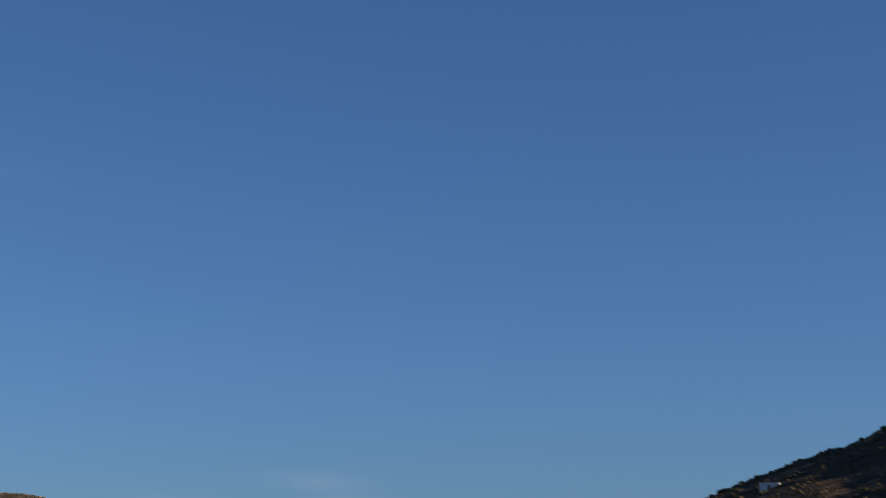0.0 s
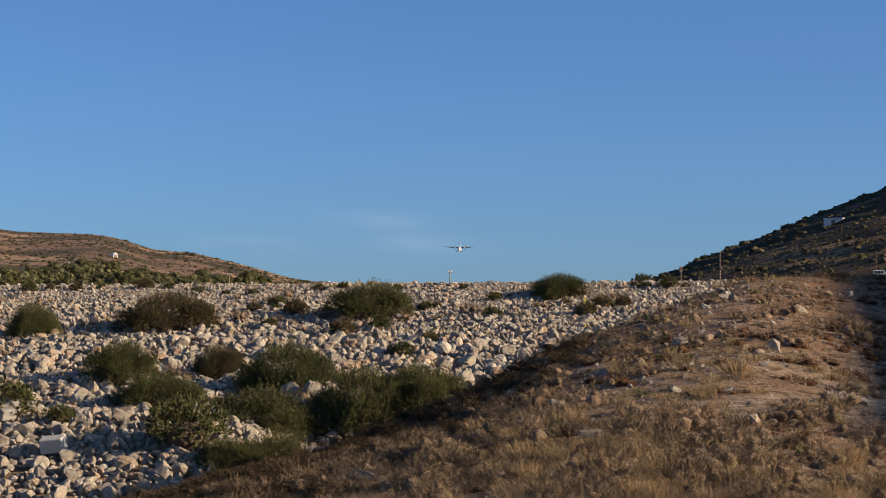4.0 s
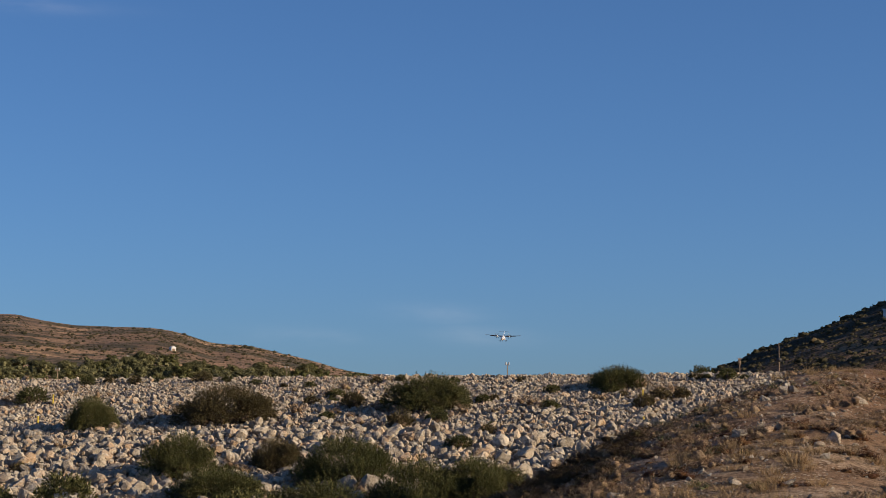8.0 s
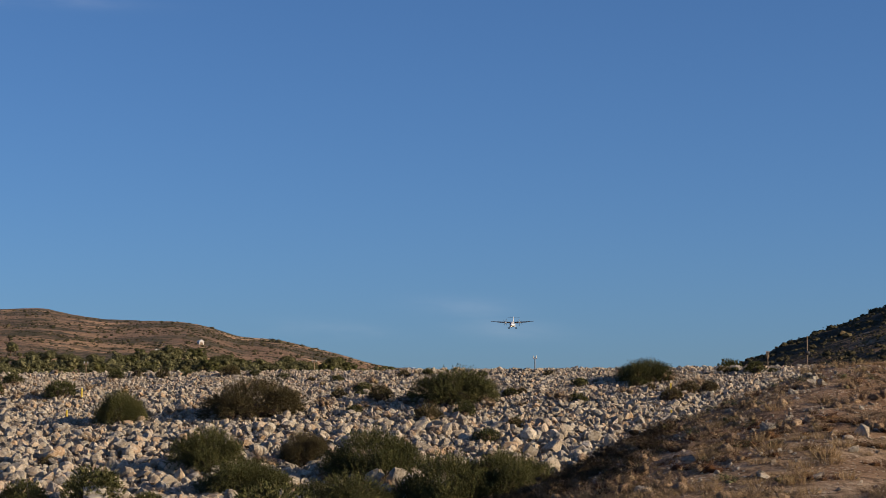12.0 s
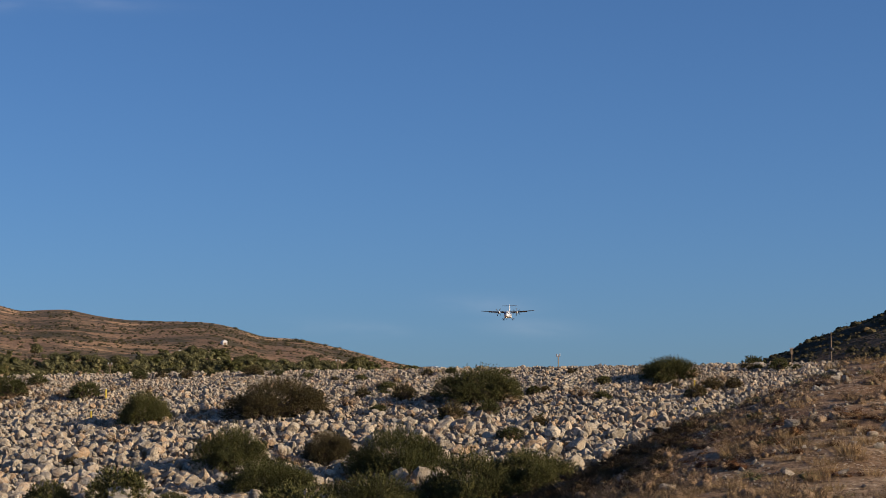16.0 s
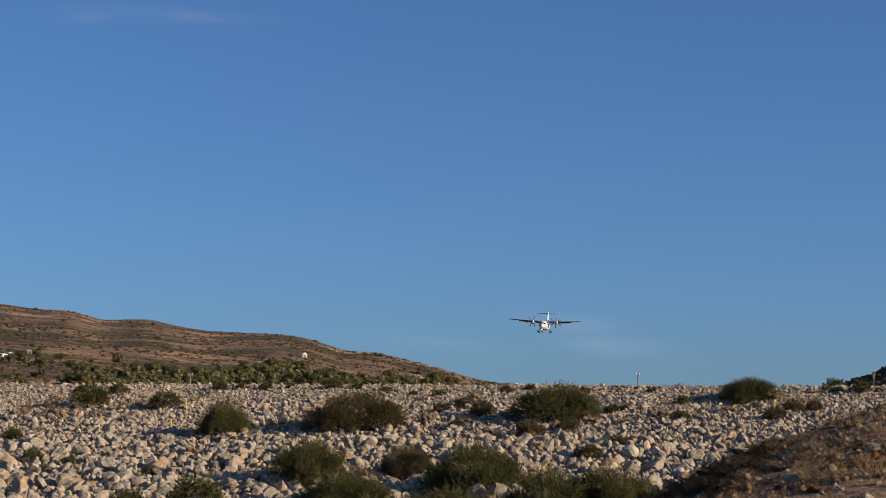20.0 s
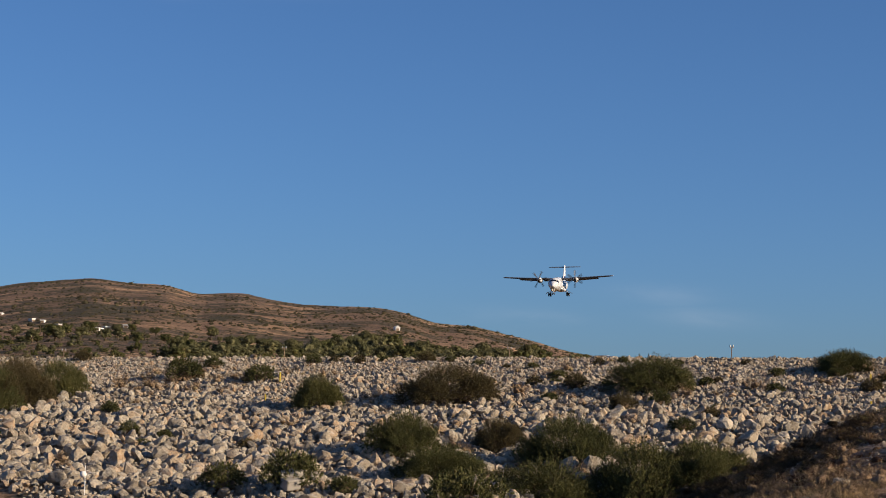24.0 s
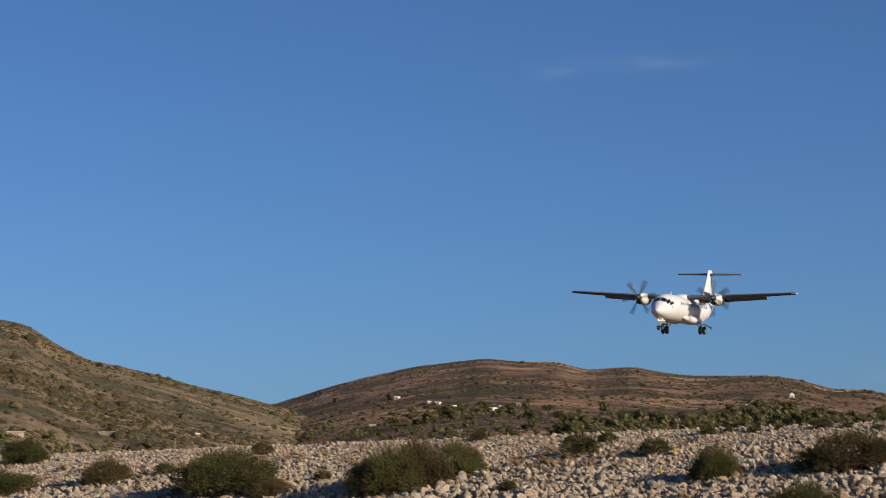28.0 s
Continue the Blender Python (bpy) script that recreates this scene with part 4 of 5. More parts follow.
def crown_shape(seed):
    """A plainer crown for the joined thickets."""
    rs = np.random.RandomState(seed)
    L = [(rs.uniform(-1.3, 1.3), rs.uniform(-1.3, 1.3), rs.uniform(1.0, 3.7), rs.uniform(0.6, 1.1), rs.uniform(0.6, 1.1), rs.uniform(0.5, 0.9)) for _ in range(14)]
    return joined(leaf_cloud(rs, 1700, L, 0.16, 0.15, 0.34), lumps(rs, L, 0.72, 1))


def thicket(places, seed, mat, label):
    """Trees that stand too close to count, as one mesh: x, y, z and size of each."""
    rs, p = np.random.RandomState(seed), np.array(places)
    me = scatter_mesh("thicket", CROWNS, p[:, :3], turned(rs, len(p)), p[:, 3:4] / 5 * np.array([[1, 1, 0.9]]), mat, rs)
    tagged(new("thicket", me), label, "thicket", kind="stuff")


CROWNS = [crown_shape(530 + i) for i in range(5)]


TREES = [tree_meshes(500 + i, 9000, M_OLIVE, 0.12) for i in range(3)] + [tree_meshes(510 + i, 9000, M_SHRUB, 0.12) for i in range(2)]


def tree(kind, x, y, z, size, turn, label, group):
    root = empty("tree", x, y, z, turn)
    root.scale = (size / 5, size / 5, size / 5 * (0.8 + 0.25 * math.sin(turn)))
    for nm, me in zip(("crown", "trunk"), kind):
        ob = new(nm, me)
        ob.parent = root
    return tagged(root, label, "tree", group)


def grove(which, az0, az1, r0, r1, n, size, seed, label, group, single=True):
    rs = np.random.RandomState(seed)
    rest = []
    for i in range(n):
        az = az0 + (az1 - az0) * (i + rs.uniform(0, 0.9)) / n
        r = rs.uniform(r0, r1)
        x, y = r * math.sin(radians(az)), r * math.cos(radians(az))
        z, s = float(hill_z(x, y, which)), size * math.exp(rs.normal(-0.05, 0.35))
        if single:
            tree(TREES[rs.randint(5)], x, y, z, s, rs.uniform(0, 360), label, group)
        else:
            rest.append((x, y, z - 0.2 * s, s))
    if rest:
        thicket(rest, seed, M_SHRUB if which == "right" else M_OLIVE, label)


def tree_belt(az0, az1, tops, n, size, seed, label, group):
    """A belt of trees on the far hill between the level of the bank and a given level, by heading."""
    rs = np.random.RandomState(seed)
    r = np.arange(215, 900, 1.5)
    rest = []
    for i in range(n):
        az = az0 + (az1 - az0) * (i + rs.uniform(0, 0.9)) / n
        x, y = r * math.sin(radians(az)), r * math.cos(radians(az))
        z = hill_z(x, y, "far")
        el = rs.uniform(2.12, float(lerp(az, tops)) - 0.2)
        k = int(np.argmax(z >= EYE + r * math.tan(radians(el))))
        s = size * float(r[k]) / 400 * rs.uniform(0.6, 1.5)
        if i % 2:      # every other tree stands in the joined thicket
            rest.append((x[k], y[k], z[k] - 0.25 * s, s))
        else:
            tree(TREES[rs.randint(12) % 5], float(x[k]), float(y[k]), float(z[k]) - 0.2 * s, s, rs.uniform(0, 360), label, group)
    thicket(rest, seed, M_OLIVE, "olive-green thicket at the foot of the brown hill")


tree_belt(-12.9, -1.0, [(-13, 2.62), (-10.5, 2.75), (-8.5, 2.9), (-6.9, 3.0), (-5.8, 2.87), (-4, 2.68), (-1.8, 2.46), (-1, 2.38)], 300, 3.2, 71, "round olive-green tree at the foot of the brown hill", "trees at the foot of the brown hill")
tree_belt(-20.5, -12.9, [(-20.5, 2.7), (-16, 2.75), (-12.9, 2.7)], 70, 1.8, 76, "small olive-green tree on the lower slope of the brown hill", "trees at the foot of the brown hill")
grove("far", -17.8, -11.4, 420, 520, 60, 2.7, 72, "green tree beside the hill farms", "trees by the hill farms")
grove("left", -30, -19.5, 235, 300, 70, 2.6, 73, "grey-green trees and bushes at the foot of the dry slope", "", False)
grove("right", 13.5, 25, 190, 320, 60, 2.4, 74, "dark olive trees on the shaded slope", "", False)


# ---- posts, poles and small works on the bank ----
def sight(az, el, d):
    return d * math.sin(radians(az)), d * math.cos(radians(az)), EYE + d * math.tan(radians(el))


def on_hill(which, az, el):
    """Where a sight line from the viewpoint first meets a hill."""
    e = radians(az)
    r = np.arange(110, 1300, 1.0)
    z = hill_z(r * math.sin(e), r * math.cos(e), which)
    k = np.nonzero(z >= EYE + r * math.tan(radians(el)))[0]
    d = float(r[k[0]]) if len(k) else 600.0
    return d * math.sin(e), d * math.cos(e), float(hill_z(d * math.sin(e), d * math.cos(e), which)), d


def light_pole(az, top, head, thick=0.036, d=130.0):
    """A weathered pole on the flat top of the bank, with a small cross-piece and lamp."""
    x, y, z = sight(az, top, d)
    z0 = float(ground_z(x, y))
    root = tagged(empty("light_pole", x, y, z0 - 0.1), "slim weathered pole with a small lamp head behind the bank", "pole", "poles behind the bank")
    h = z - z0 + 0.1
    bm = bmesh.new()
    rod(bm, (0, 0, 0), (0, 0, h), thick * 1.15, thick * 0.8, 8)
    part("pole", bm, M_WOOD, root)
    if head == "cross":
        bm = bmesh.new()
        box(bm, -0.14, 0.14, -0.04, 0.04, h - 0.14, h - 0.06)
        part("crossarm", bm, M_WOOD, root)
        for s in (-0.11, 0.11):
            bm = bmesh.new()
            rod(bm, (s, 0, h - 0.06), (s, 0, h + 0.06), 0.04, 0.03, 8)
            part("lamp", bm, M_GREY, root, "small grey lamp")
    elif head == "twin":
        for s in (-0.07, 0.07):
            bm = bmesh.new()
            rod(bm, (s * 0.3, 0, h * 0.86), (s * 1.1, 0, h), 0.028, 0.024, 8)
            part("fork", bm, M_WOOD, root)
        bm = bmesh.new()
        box(bm, -0.12, 0.12, -0.05, 0.05, h - 0.02, h + 0.04)
        part("crossarm", bm, M_GREY, root)
    elif head == "lamp":
        bm = bmesh.new()
        bmesh.ops.create_uvsphere(bm, u_segments=12, v_segments=8, radius=0.17, matrix=Matrix.Translation((0, 0, h * 0.74)) @ Matrix.Diagonal((1, 1, 0.8, 1)))
        part("lamp_box", bm, M_DARK, root, "dark lamp box")
    else:
        for s in (-0.09, 0.09):
            bm = bmesh.new()
            rod(bm, (s, 0, h - 0.06), (s, 0, h + 0.10), 0.045, 0.035, 8)
            part("lamp", bm, M_GREY, root, "small grey lamp")
        bm = bmesh.new()
        box(bm, -0.13, 0.13, -0.04, 0.04, h - 0.1, h - 0.05)
        part("crossarm", bm, M_GREY, root)


for az, top, head in ((-26.58, 2.23, "cross"), (-23.73, 2.60, "lamp"), (-21.38, 2.41, "cross"), (-15.74, 2.42, "cross"), (-9.62, 2.62, "cross"), (-3.26, 2.71, "cross"), (2.97, 2.82, "top"), (9.48, 2.95, "twin"), (10.57, 3.38, "lamp")):
    light_pole(az, top, head)


def marker_post(az, el_top, el_foot):
    x, y, d = on_bank(az, el_foot)
    z = float(ground_z(x, y))
    h = d * math.tan(radians(el_top - el_foot)) + 0.02
    root = tagged(empty("marker_post", x, y, z), "yellow marker post standing in the rubble", "post", "yellow marker posts")
    bm = bmesh.new()
    box(bm, -0.032, 0.032, -0.032, 0.032, -0.2, h, bevel=0.01)
    part("post", bm, M_YELLOW, root)
    bm = bmesh.new()
    box(bm, -0.036, 0.036, -0.036, 0.036, h - 0.03, h + 0.012, bevel=0.008)
    part("cap", bm, M_WHITE, root)


for p in ((-9.72, 1.92, 1.55), (-10.12, 1.32, 1.0), (6.78, 2.10, 1.82), (6.79, 1.34, 1.1)):
    marker_post(*p)

# a globe lamp on a thin mast in the ditch
gx0, gy0, gd = on_bank(-15.05, -1.75)
gz0 = float(ground_z(gx0, gy0))
globe = tagged(empty("globe_lamp", gx0, gy0, gz0), "white globe lamp on a thin white mast in the ditch", "lamp")
gh = gd * math.tan(radians(0.72))
bm = bmesh.new()
rod(bm, (0, 0, -0.1), (0, 0, gh + 0.28), 0.02, 0.014, 8)
part("mast", bm, M_WHITE, globe)
bm = bmesh.new()
bmesh.ops.create_uvsphere(bm, u_segments=16, v_segments=10, radius=0.11, matrix=Matrix.Translation((-0.06, 0, gh)))
part("globe", bm, M_WHITE, globe, "", True)


def slab(az, el, w, dpt, h, turn, tone=M_CONCRETE, label="pale squared stone slab lying on the rubble"):
    x, y, d = on_bank(az, el)
    bm = bmesh.new()
    box(bm, -w / 2, w / 2, -dpt / 2, dpt / 2, -0.15, h, bevel=0.04)
    for v in bm.verts:
        v.co += Vector((math.sin(7 * v.co.y + turn), math.cos(5 * v.co.x + turn), math.sin(9 * v.co.x))) * 0.02
    ob = part("stone_slab", bm, tone)
    ob.matrix_basis = pose(x, y, float(ground_z(x, y)) + 0.42, 16, -4, turn)
    tagged(ob, label, "slab", "stone slabs")


slab(-9.3, -1.45, 0.75, 0.5, 0.26, 12, M_PALE_STONE)
slab(-8.05, -2.5, 0.72, 0.5, 0.3, -15, M_PALE_STONE)
slab(-9.36, -1.62, 0.5, 0.4, 0.2, 40)


# ---- houses on the hills ----
def house(which, az, el, w, h, turn=0.0, label="small white flat-roofed house on the hillside", wings=(), chimney=False, gable=False, wall=M_WHITE, sink=1.0):
    x, y, z, d = on_hill(which, az, el)
    w, h = w * d / 3584, h * d / 3584        # widths and heights in thousandths of the lens's length
    dpt = max(3.0, w * 0.6)
    root = tagged(empty("house", x, y, z, turn - az), label, "house", "houses on the hills")
    bm = bmesh.new()
    box(bm, -w / 2, w / 2, 0, dpt, -sink, h)
    shell = part("wall", bm, wall, root)
    if gable:
        bm = bmesh.new()
        vs = [bm.verts.new(p) for p in ((-w / 2 - 0.2, -0.2, h), (w / 2 + 0.2, -0.2, h), (0, -0.2, h + w * 0.45), (-w / 2 - 0.2, dpt + 0.2, h), (w / 2 + 0.2, dpt + 0.2, h), (0, dpt + 0.2, h + w * 0.45))]
        for f in ((0, 1, 2), (5, 4, 3), (0, 2, 5, 3), (1, 4, 5, 2), (0, 3, 4, 1)):
            bm.faces.new([vs[i] for i in f])
        part("roof", bm, wall, root)
    else:
        bm = bmesh.new()
        box(bm, -w / 2 - 0.15, w / 2 + 0.15, -0.15, dpt + 0.15, h, h + 0.18)
        part("roof", bm, wall, root)
    n = max(1, int(w / 2.6))
    for i in range(n):
        cx = -w / 2 + w * (i + 0.5) / n
        if i == n // 2:
            bm = bmesh.new()
            box(bm, cx - 0.45, cx + 0.45, -0.04, 0.05, 0, min(2.0, h * 0.75))
            part("door", bm, M_WOOD, shell)
        else:
            bm = bmesh.new()
            box(bm, cx - 0.45, cx + 0.45, -0.04, 0.05, h * 0.38, h * 0.75)
            part("window", bm, M_DARK, shell)
    if chimney:
        for cx in (-w * 0.1, w * 0.12):
            bm = bmesh.new()
            box(bm, cx - 0.05 * w, cx + 0.05 * w, dpt * 0.4, dpt * 0.4 + 0.1 * w, h, h * 1.5)
            part("chimney", bm, wall, root)
    for wx0, wx1, wh in wings:
        bm = bmesh.new()
        box(bm, wx0 * w, wx1 * w, -0.8, dpt * 0.8, -sink, wh * h)
        part("wing", bm, wall, root)
    return root


house("far", -6.43, 3.13, 8, 6, 14, "tiny white chapel with a gabled roof on the hill", gable=True)
for az, el, w, h in ((-17.52, 3.32, 10, 5), (-16.59, 3.17, 8, 5), (-16.36, 3.14, 9, 6), (-15.86, 3.03, 9, 6), (-14.85, 2.97, 10, 5), (-14.56, 3.00, 9, 6), (-14.06, 3.07, 12, 6), (-18.20, 2.54, 14, 4), (-7.66, 2.93, 8, 4), (-20.85, 3.3, 18, 4)):
    house("far", az, el, w * 0.75, h * 0.8, 20 * math.sin(az * 9), "white farmhouse among trees on the brown hill")
house("left", -28.1, 2.38, 30, 7, 10, "long low white shed at the foot of the dry hill", wall=M_CONCRETE)
house("left", -25.6, 2.38, 30, 6, -8, "low grey stone shed at the foot of the dry hill", wall=M_CONCRETE)
house("left", -23.1, 2.34, 6, 4, 0, "small white hut at the foot of the dry hill")
house("right", 13.7, 4.10, 33, 10, -10, "lone pale flat-roofed house on the shaded slope")
house("right", 23.05, 5.50, 62, 15, -14, "large white house with chimneys on the shaded slope", wings=((-1.35, -0.9, 0.2), (0.75, 1.3, 0.6)), chimney=True)

# retaining wall of the large house
wx, wy, wz, wd = on_hill("right", 22.5, 5.36)
bm = bmesh.new()
box(bm, -3.4, 3.4, -0.3, 0.3, -1.2, 0.45, bevel=0.03)
ob = part("retaining_wall", bm, M_TERRACOTTA)
ob.matrix_basis = pose(wx, wy, wz, 0, 0, -26)
tagged(ob, "reddish masonry retaining wall below the white house", "wall", kind="structure")

# the long low depot at the foot of the shaded slope
x, y, z = sight(17.2, 2.62, 120)
depot = tagged(empty("depot", x, y, z - 0.38, -17), "long low pale depot at the foot of the shaded slope", "building")
# wall greyed for shade, annex paler for sun: both are in the colour
bm = bmesh.new()
box(bm, -2.0, 1.2, 0, 3, -2.5, 0.55)
wall_d = part("wall", bm, M_SHADED_WALL, depot)
bm = bmesh.new()
box(bm, 1.21, 2.2, -0.4, 2.6, -2.5, 0.82)
part("annex", bm, M_CONCRETE, depot, "annex in a paler, sunlit tone")
bm = bmesh.new()
box(bm, -2.1, 1.2, -0.1, 3.1, 0.55, 0.66)
part("roof", bm, M_CONCRETE, depot)
for k in range(3):
    bm = bmesh.new()
    box(bm, -1.7 + 0.95 * k, -1.1 + 0.95 * k, -0.03, 0.05, -0.3, 0.3)
    part("shutter", bm, M_GREY, wall_d)

# fence of pale posts above the depot
for k in range(16):
    az = 16.6 + 0.157 * k
    el = 3.18 + 0.14 * math.sin(math.pi * k / 15)
    x, y, z, d = on_hill("right", az, el)
    bm = bmesh.new()
    rod(bm, (0, 0, -0.4), (0, 0, 0.42), 0.05, 0.045, 6)
    ob = part("fence_post", bm, M_CONCRETE)
    ob.matrix_basis = pose(x, y, z, 0, 3 * math.sin(k * 5), 0)
    tagged(ob, "pale concrete fence post on the shaded slope", "post", "fence posts above the depot")


def utility_pole(az, top, foot, d, lean=0.0, mat=None, name="utility_pole", label="thin wooden utility pole on the shaded slope"):
    x, y, z = sight(az, top, d)
    z0 = EYE + d * math.tan(radians(foot)) - 1.2
    root = tagged(empty(name, x, y, z0), label, "pole", "utility poles")
    bm = bmesh.new()
    rod(bm, (0, 0, 0), (lean, 0, z - z0), 0.00023 * d, 0.00016 * d, 7)
    part("pole", bm, mat or M_BARK, root)
    bm = bmesh.new()
    box(bm, lean - 0.0007 * d, lean + 0.0007 * d, -0.03, 0.03, (z - z0) * 0.95, (z - z0) * 0.965)
    part("crossarm", bm, mat or M_BARK, root)
    return root


for az, top, foot, d, lean in ((17.0, 3.80, 3.39, 230, 0), (18.74, 3.98, 3.53, 220, 0), (14.87, 3.37, 2.75, 150, 0), (20.4, 3.92, 3.53, 200, -0.35), (23.14, 5.42, 4.83, 250, 0), (15.64, 3.3, 2.6, 140, 0), (16.37, 3.35, 2.6, 140, 0.05),
                               (13.93, 4.05, 3.85, 400, 0), (-21.17, 2.57, 2.2, 260, 0), (-16.4, 3.2, 3.0, 380, 0)):
    utility_pole(az, top, foot, d, lean)
utility_pole(19.17, 3.44, 2.55, 86, 0, M_GREY, "lamp_mast", "pale grey steel mast beside the road")

# the road behind the spur, with its kerb, sign and posts
bm = bmesh.new()
rings = []
for x, y in zip(ROAD_X, ROAD_Y):
    rings.append([(x, y - 3.2, ROAD_Z - 0.15), (x, y - 3.2, ROAD_Z + 0.14), (x, y - 2.95, ROAD_Z + 0.14), (x, y - 2.95, ROAD_Z), (x, y + 3.2, ROAD_Z + 0.05), (x, y + 3.2, ROAD_Z - 0.15)])
loft(bm, rings)
tagged(part("road", bm, M_ASPHALT), "shaded asphalt road curving behind the spur", "road", kind="structure")

x, y, z = sight(21.17, 2.56, 84)
sign = tagged(empty("road_sign", x, y, z - 0.1, -21), "pale arrow-shaped road sign on a grey post", "sign")
bm = bmesh.new()
rod(bm, (0, 0, -0.1), (0, 0, 1.15), 0.045, None, 8)
rod(bm, (0, 0, -0.1), (0, 0, 0.18), 0.11, 0.09, 8)
part("post", bm, M_GREY, sign)
bm = bmesh.new()
pts = [(-0.25, 0.70), (-0.14, 0.57), (0.10, 0.57), (0.10, 0.83), (-0.14, 0.83)]
loft(bm, [[(px, yy, pz) for px, pz in pts] for yy in (-0.075, -0.05)])
part("board", bm, M_WHITE, sign, "pale arrow-shaped board")
x, y, z = sight(22.65, 2.50, 82)
bm = bmesh.new()
box(bm, -0.03, 0.03, -0.03, 0.03, -0.2, 0.66, bevel=0.01)
ob = part("road_post", bm, M_GREY)
ob.matrix_basis = pose(x, y, z, 0, 0, 0)
tagged(ob, "grey delineator post at the road's edge", "post")
x, y, z = sight(18.34, 2.68, 96)
panel = tagged(empty("notice_board", x, y, z, -18), "small blue-white notice board on short legs", "sign")
bm = bmesh.new()
box(bm, -0.14, 0.14, -0.02, 0.02, 0.0, 0.28)
part("board", bm, M_WHITE, panel)
for s in (-0.1, 0.1):
    bm = bmesh.new()
    rod(bm, (s, 0.03, -1.0), (s, 0.03, 0.2), 0.015, None, 6)
    part("leg", bm, M_GREY, panel)


# ---- vehicles ----
def wheel_set(root, xs, ys, r, w):
    for px in xs:
        for py in ys:
            bm = bmesh.new()
            rod(bm, (px - w / 2, py, r), (px + w / 2, py, r), r, None, 18)
            t = part("wheel", bm, M_TYRE_ROAD, root)
            bm = bmesh.new()
            rod(bm, (px - w / 2 - 0.01, py, r), (px + w / 2 + 0.01, py, r), r * 0.6, None, 12)
            part("rim", bm, M_GREY, t)


M_TYRE_ROAD = plain("road_tyre", (0.025, 0.025, 0.026), 0.85, 0, 0.3, 12)
M_BLUE = plain("dark_blue_car_paint", (0.02, 0.035, 0.075), 0.25, 0, 0.1, 3)
M_PANE, nt_p, b_p = material("tinted_glass", 0.04)
b_p.inputs["Base Color"].default_value = (0.02, 0.025, 0.03, 1)


def van(x, y, z, turn, paint, label, length=4.6, width=1.85, height=1.95):
    """A van facing -Y before it is turned."""
    root = tagged(empty("van", x, y, z, turn), label, "van")
    prof = [(-0.5, 0.18), (-0.5, 0.40), (-0.47, 0.47), (-0.30, 0.54), (-0.13, 0.96), (-0.06, 1.0), (0.46, 0.99), (0.5, 0.92), (0.5, 0.18)]
    bm = bmesh.new()
    loft(bm, [[(s * width / 2 * (1 - 0.10 * max(0, v - 0.5)), u * length, v * height) for u, v in prof] for s in (-1, -0.96, 0.96, 1)])
    body = part("body", bm, paint, root)
    bm = bmesh.new()
    q = [(-0.29, 0.565), (-0.14, 0.935)]
    vs = [bm.verts.new((s * width * 0.43, u * length - 0.012, v * height + 0.012)) for u, v in q for s in (-1, 1)]
    bm.faces.new((vs[0], vs[1], vs[3], vs[2]))
    part("windscreen", bm, M_PANE, body)
    for s in (-1, 1):
        for u0, u1 in ((-0.17, 0.04), (0.07, 0.26), (0.29, 0.46)):
            bm = bmesh.new()
            x_b, x_t = s * (width / 2 * 0.995 + 0.004), s * (width / 2 * 0.96 + 0.004)
            vs = [bm.verts.new(p) for p in ((x_b, u0 * length, 0.58 * height), (x_b, u1 * length, 0.58 * height), (x_t, u1 * length, 0.9 * height), (x_t, (u0 + (0.06 if u0 < -0.1 else 0)) * length, 0.9 * height))]
            bm.faces.new(vs)
            part("side_window", bm, M_PANE, body)
        bm = bmesh.new()
        box(bm, s * width * 0.32 - 0.14, s * width * 0.32 + 0.14, -0.5 * length - 0.015, -0.5 * length + 0.05, 0.36 * height, 0.44 * height, bevel=0.02)
        part("headlight", bm, M_PANE, body)
        bm = bmesh.new()
        box(bm, s * (width / 2 + 0.02), s * (width / 2 + 0.2), -0.2 * length, -0.17 * length, 0.58 * height, 0.68 * height, bevel=0.02)
        part("mirror", bm, paint, body)
    wheel_set(root, (-width * 0.44, width * 0.44), (-0.32 * length, 0.3 * length), 0.17 * height, 0.11 * width)
    return root


van(4.0, 6.5, float(ground_z(4.0, 6.5)) - 0.02, -82, M_BLUE, "dark blue van parked by the viewpoint, sky on its windscreen", height=1.95)
x, y, z = sight(-0.51, 2.36, 260)
van(x, y, z - 0.6, 68, M_WHITE, "white van parked far behind the bank", 3.0, 1.1, 1.35)
x, y, z = sight(15.0, 2.70, 135)
van(x, y, z - 0.2, 80, M_WHITE, "white van parked beside the depot", 1.0, 0.45, 0.5)

# the white frame on the far slope
x, y, z, d = on_hill("left", -18.1, 2.40)
tee = tagged(empty("white_frame", x, y, z, 18), "white steel bar on a post at the foot of the hill", "frame")
bm = bmesh.new()
box(bm, -1.1, 1.1, -0.05, 0.05, 0.35, 0.52)
part("bar", bm, M_WHITE, tee)
for px, ph in ((-1.1, 0.95), (0.9, 0.55)):
    bm = bmesh.new()
    box(bm, px - 0.08, px + 0.08, -0.06, 0.06, -0.6, ph)
    part("post", bm, M_WHITE, tee)

# the dark tree beside the road, and pines by the farms
x, y, z = sight(25.05, 2.3, 74)
tree((tree_meshes(540, 9000, M_SHRUB, 0.26)), x, y, z - 1.2, 4.6, 40, "dark dense tree beside the road", "roadside trees")


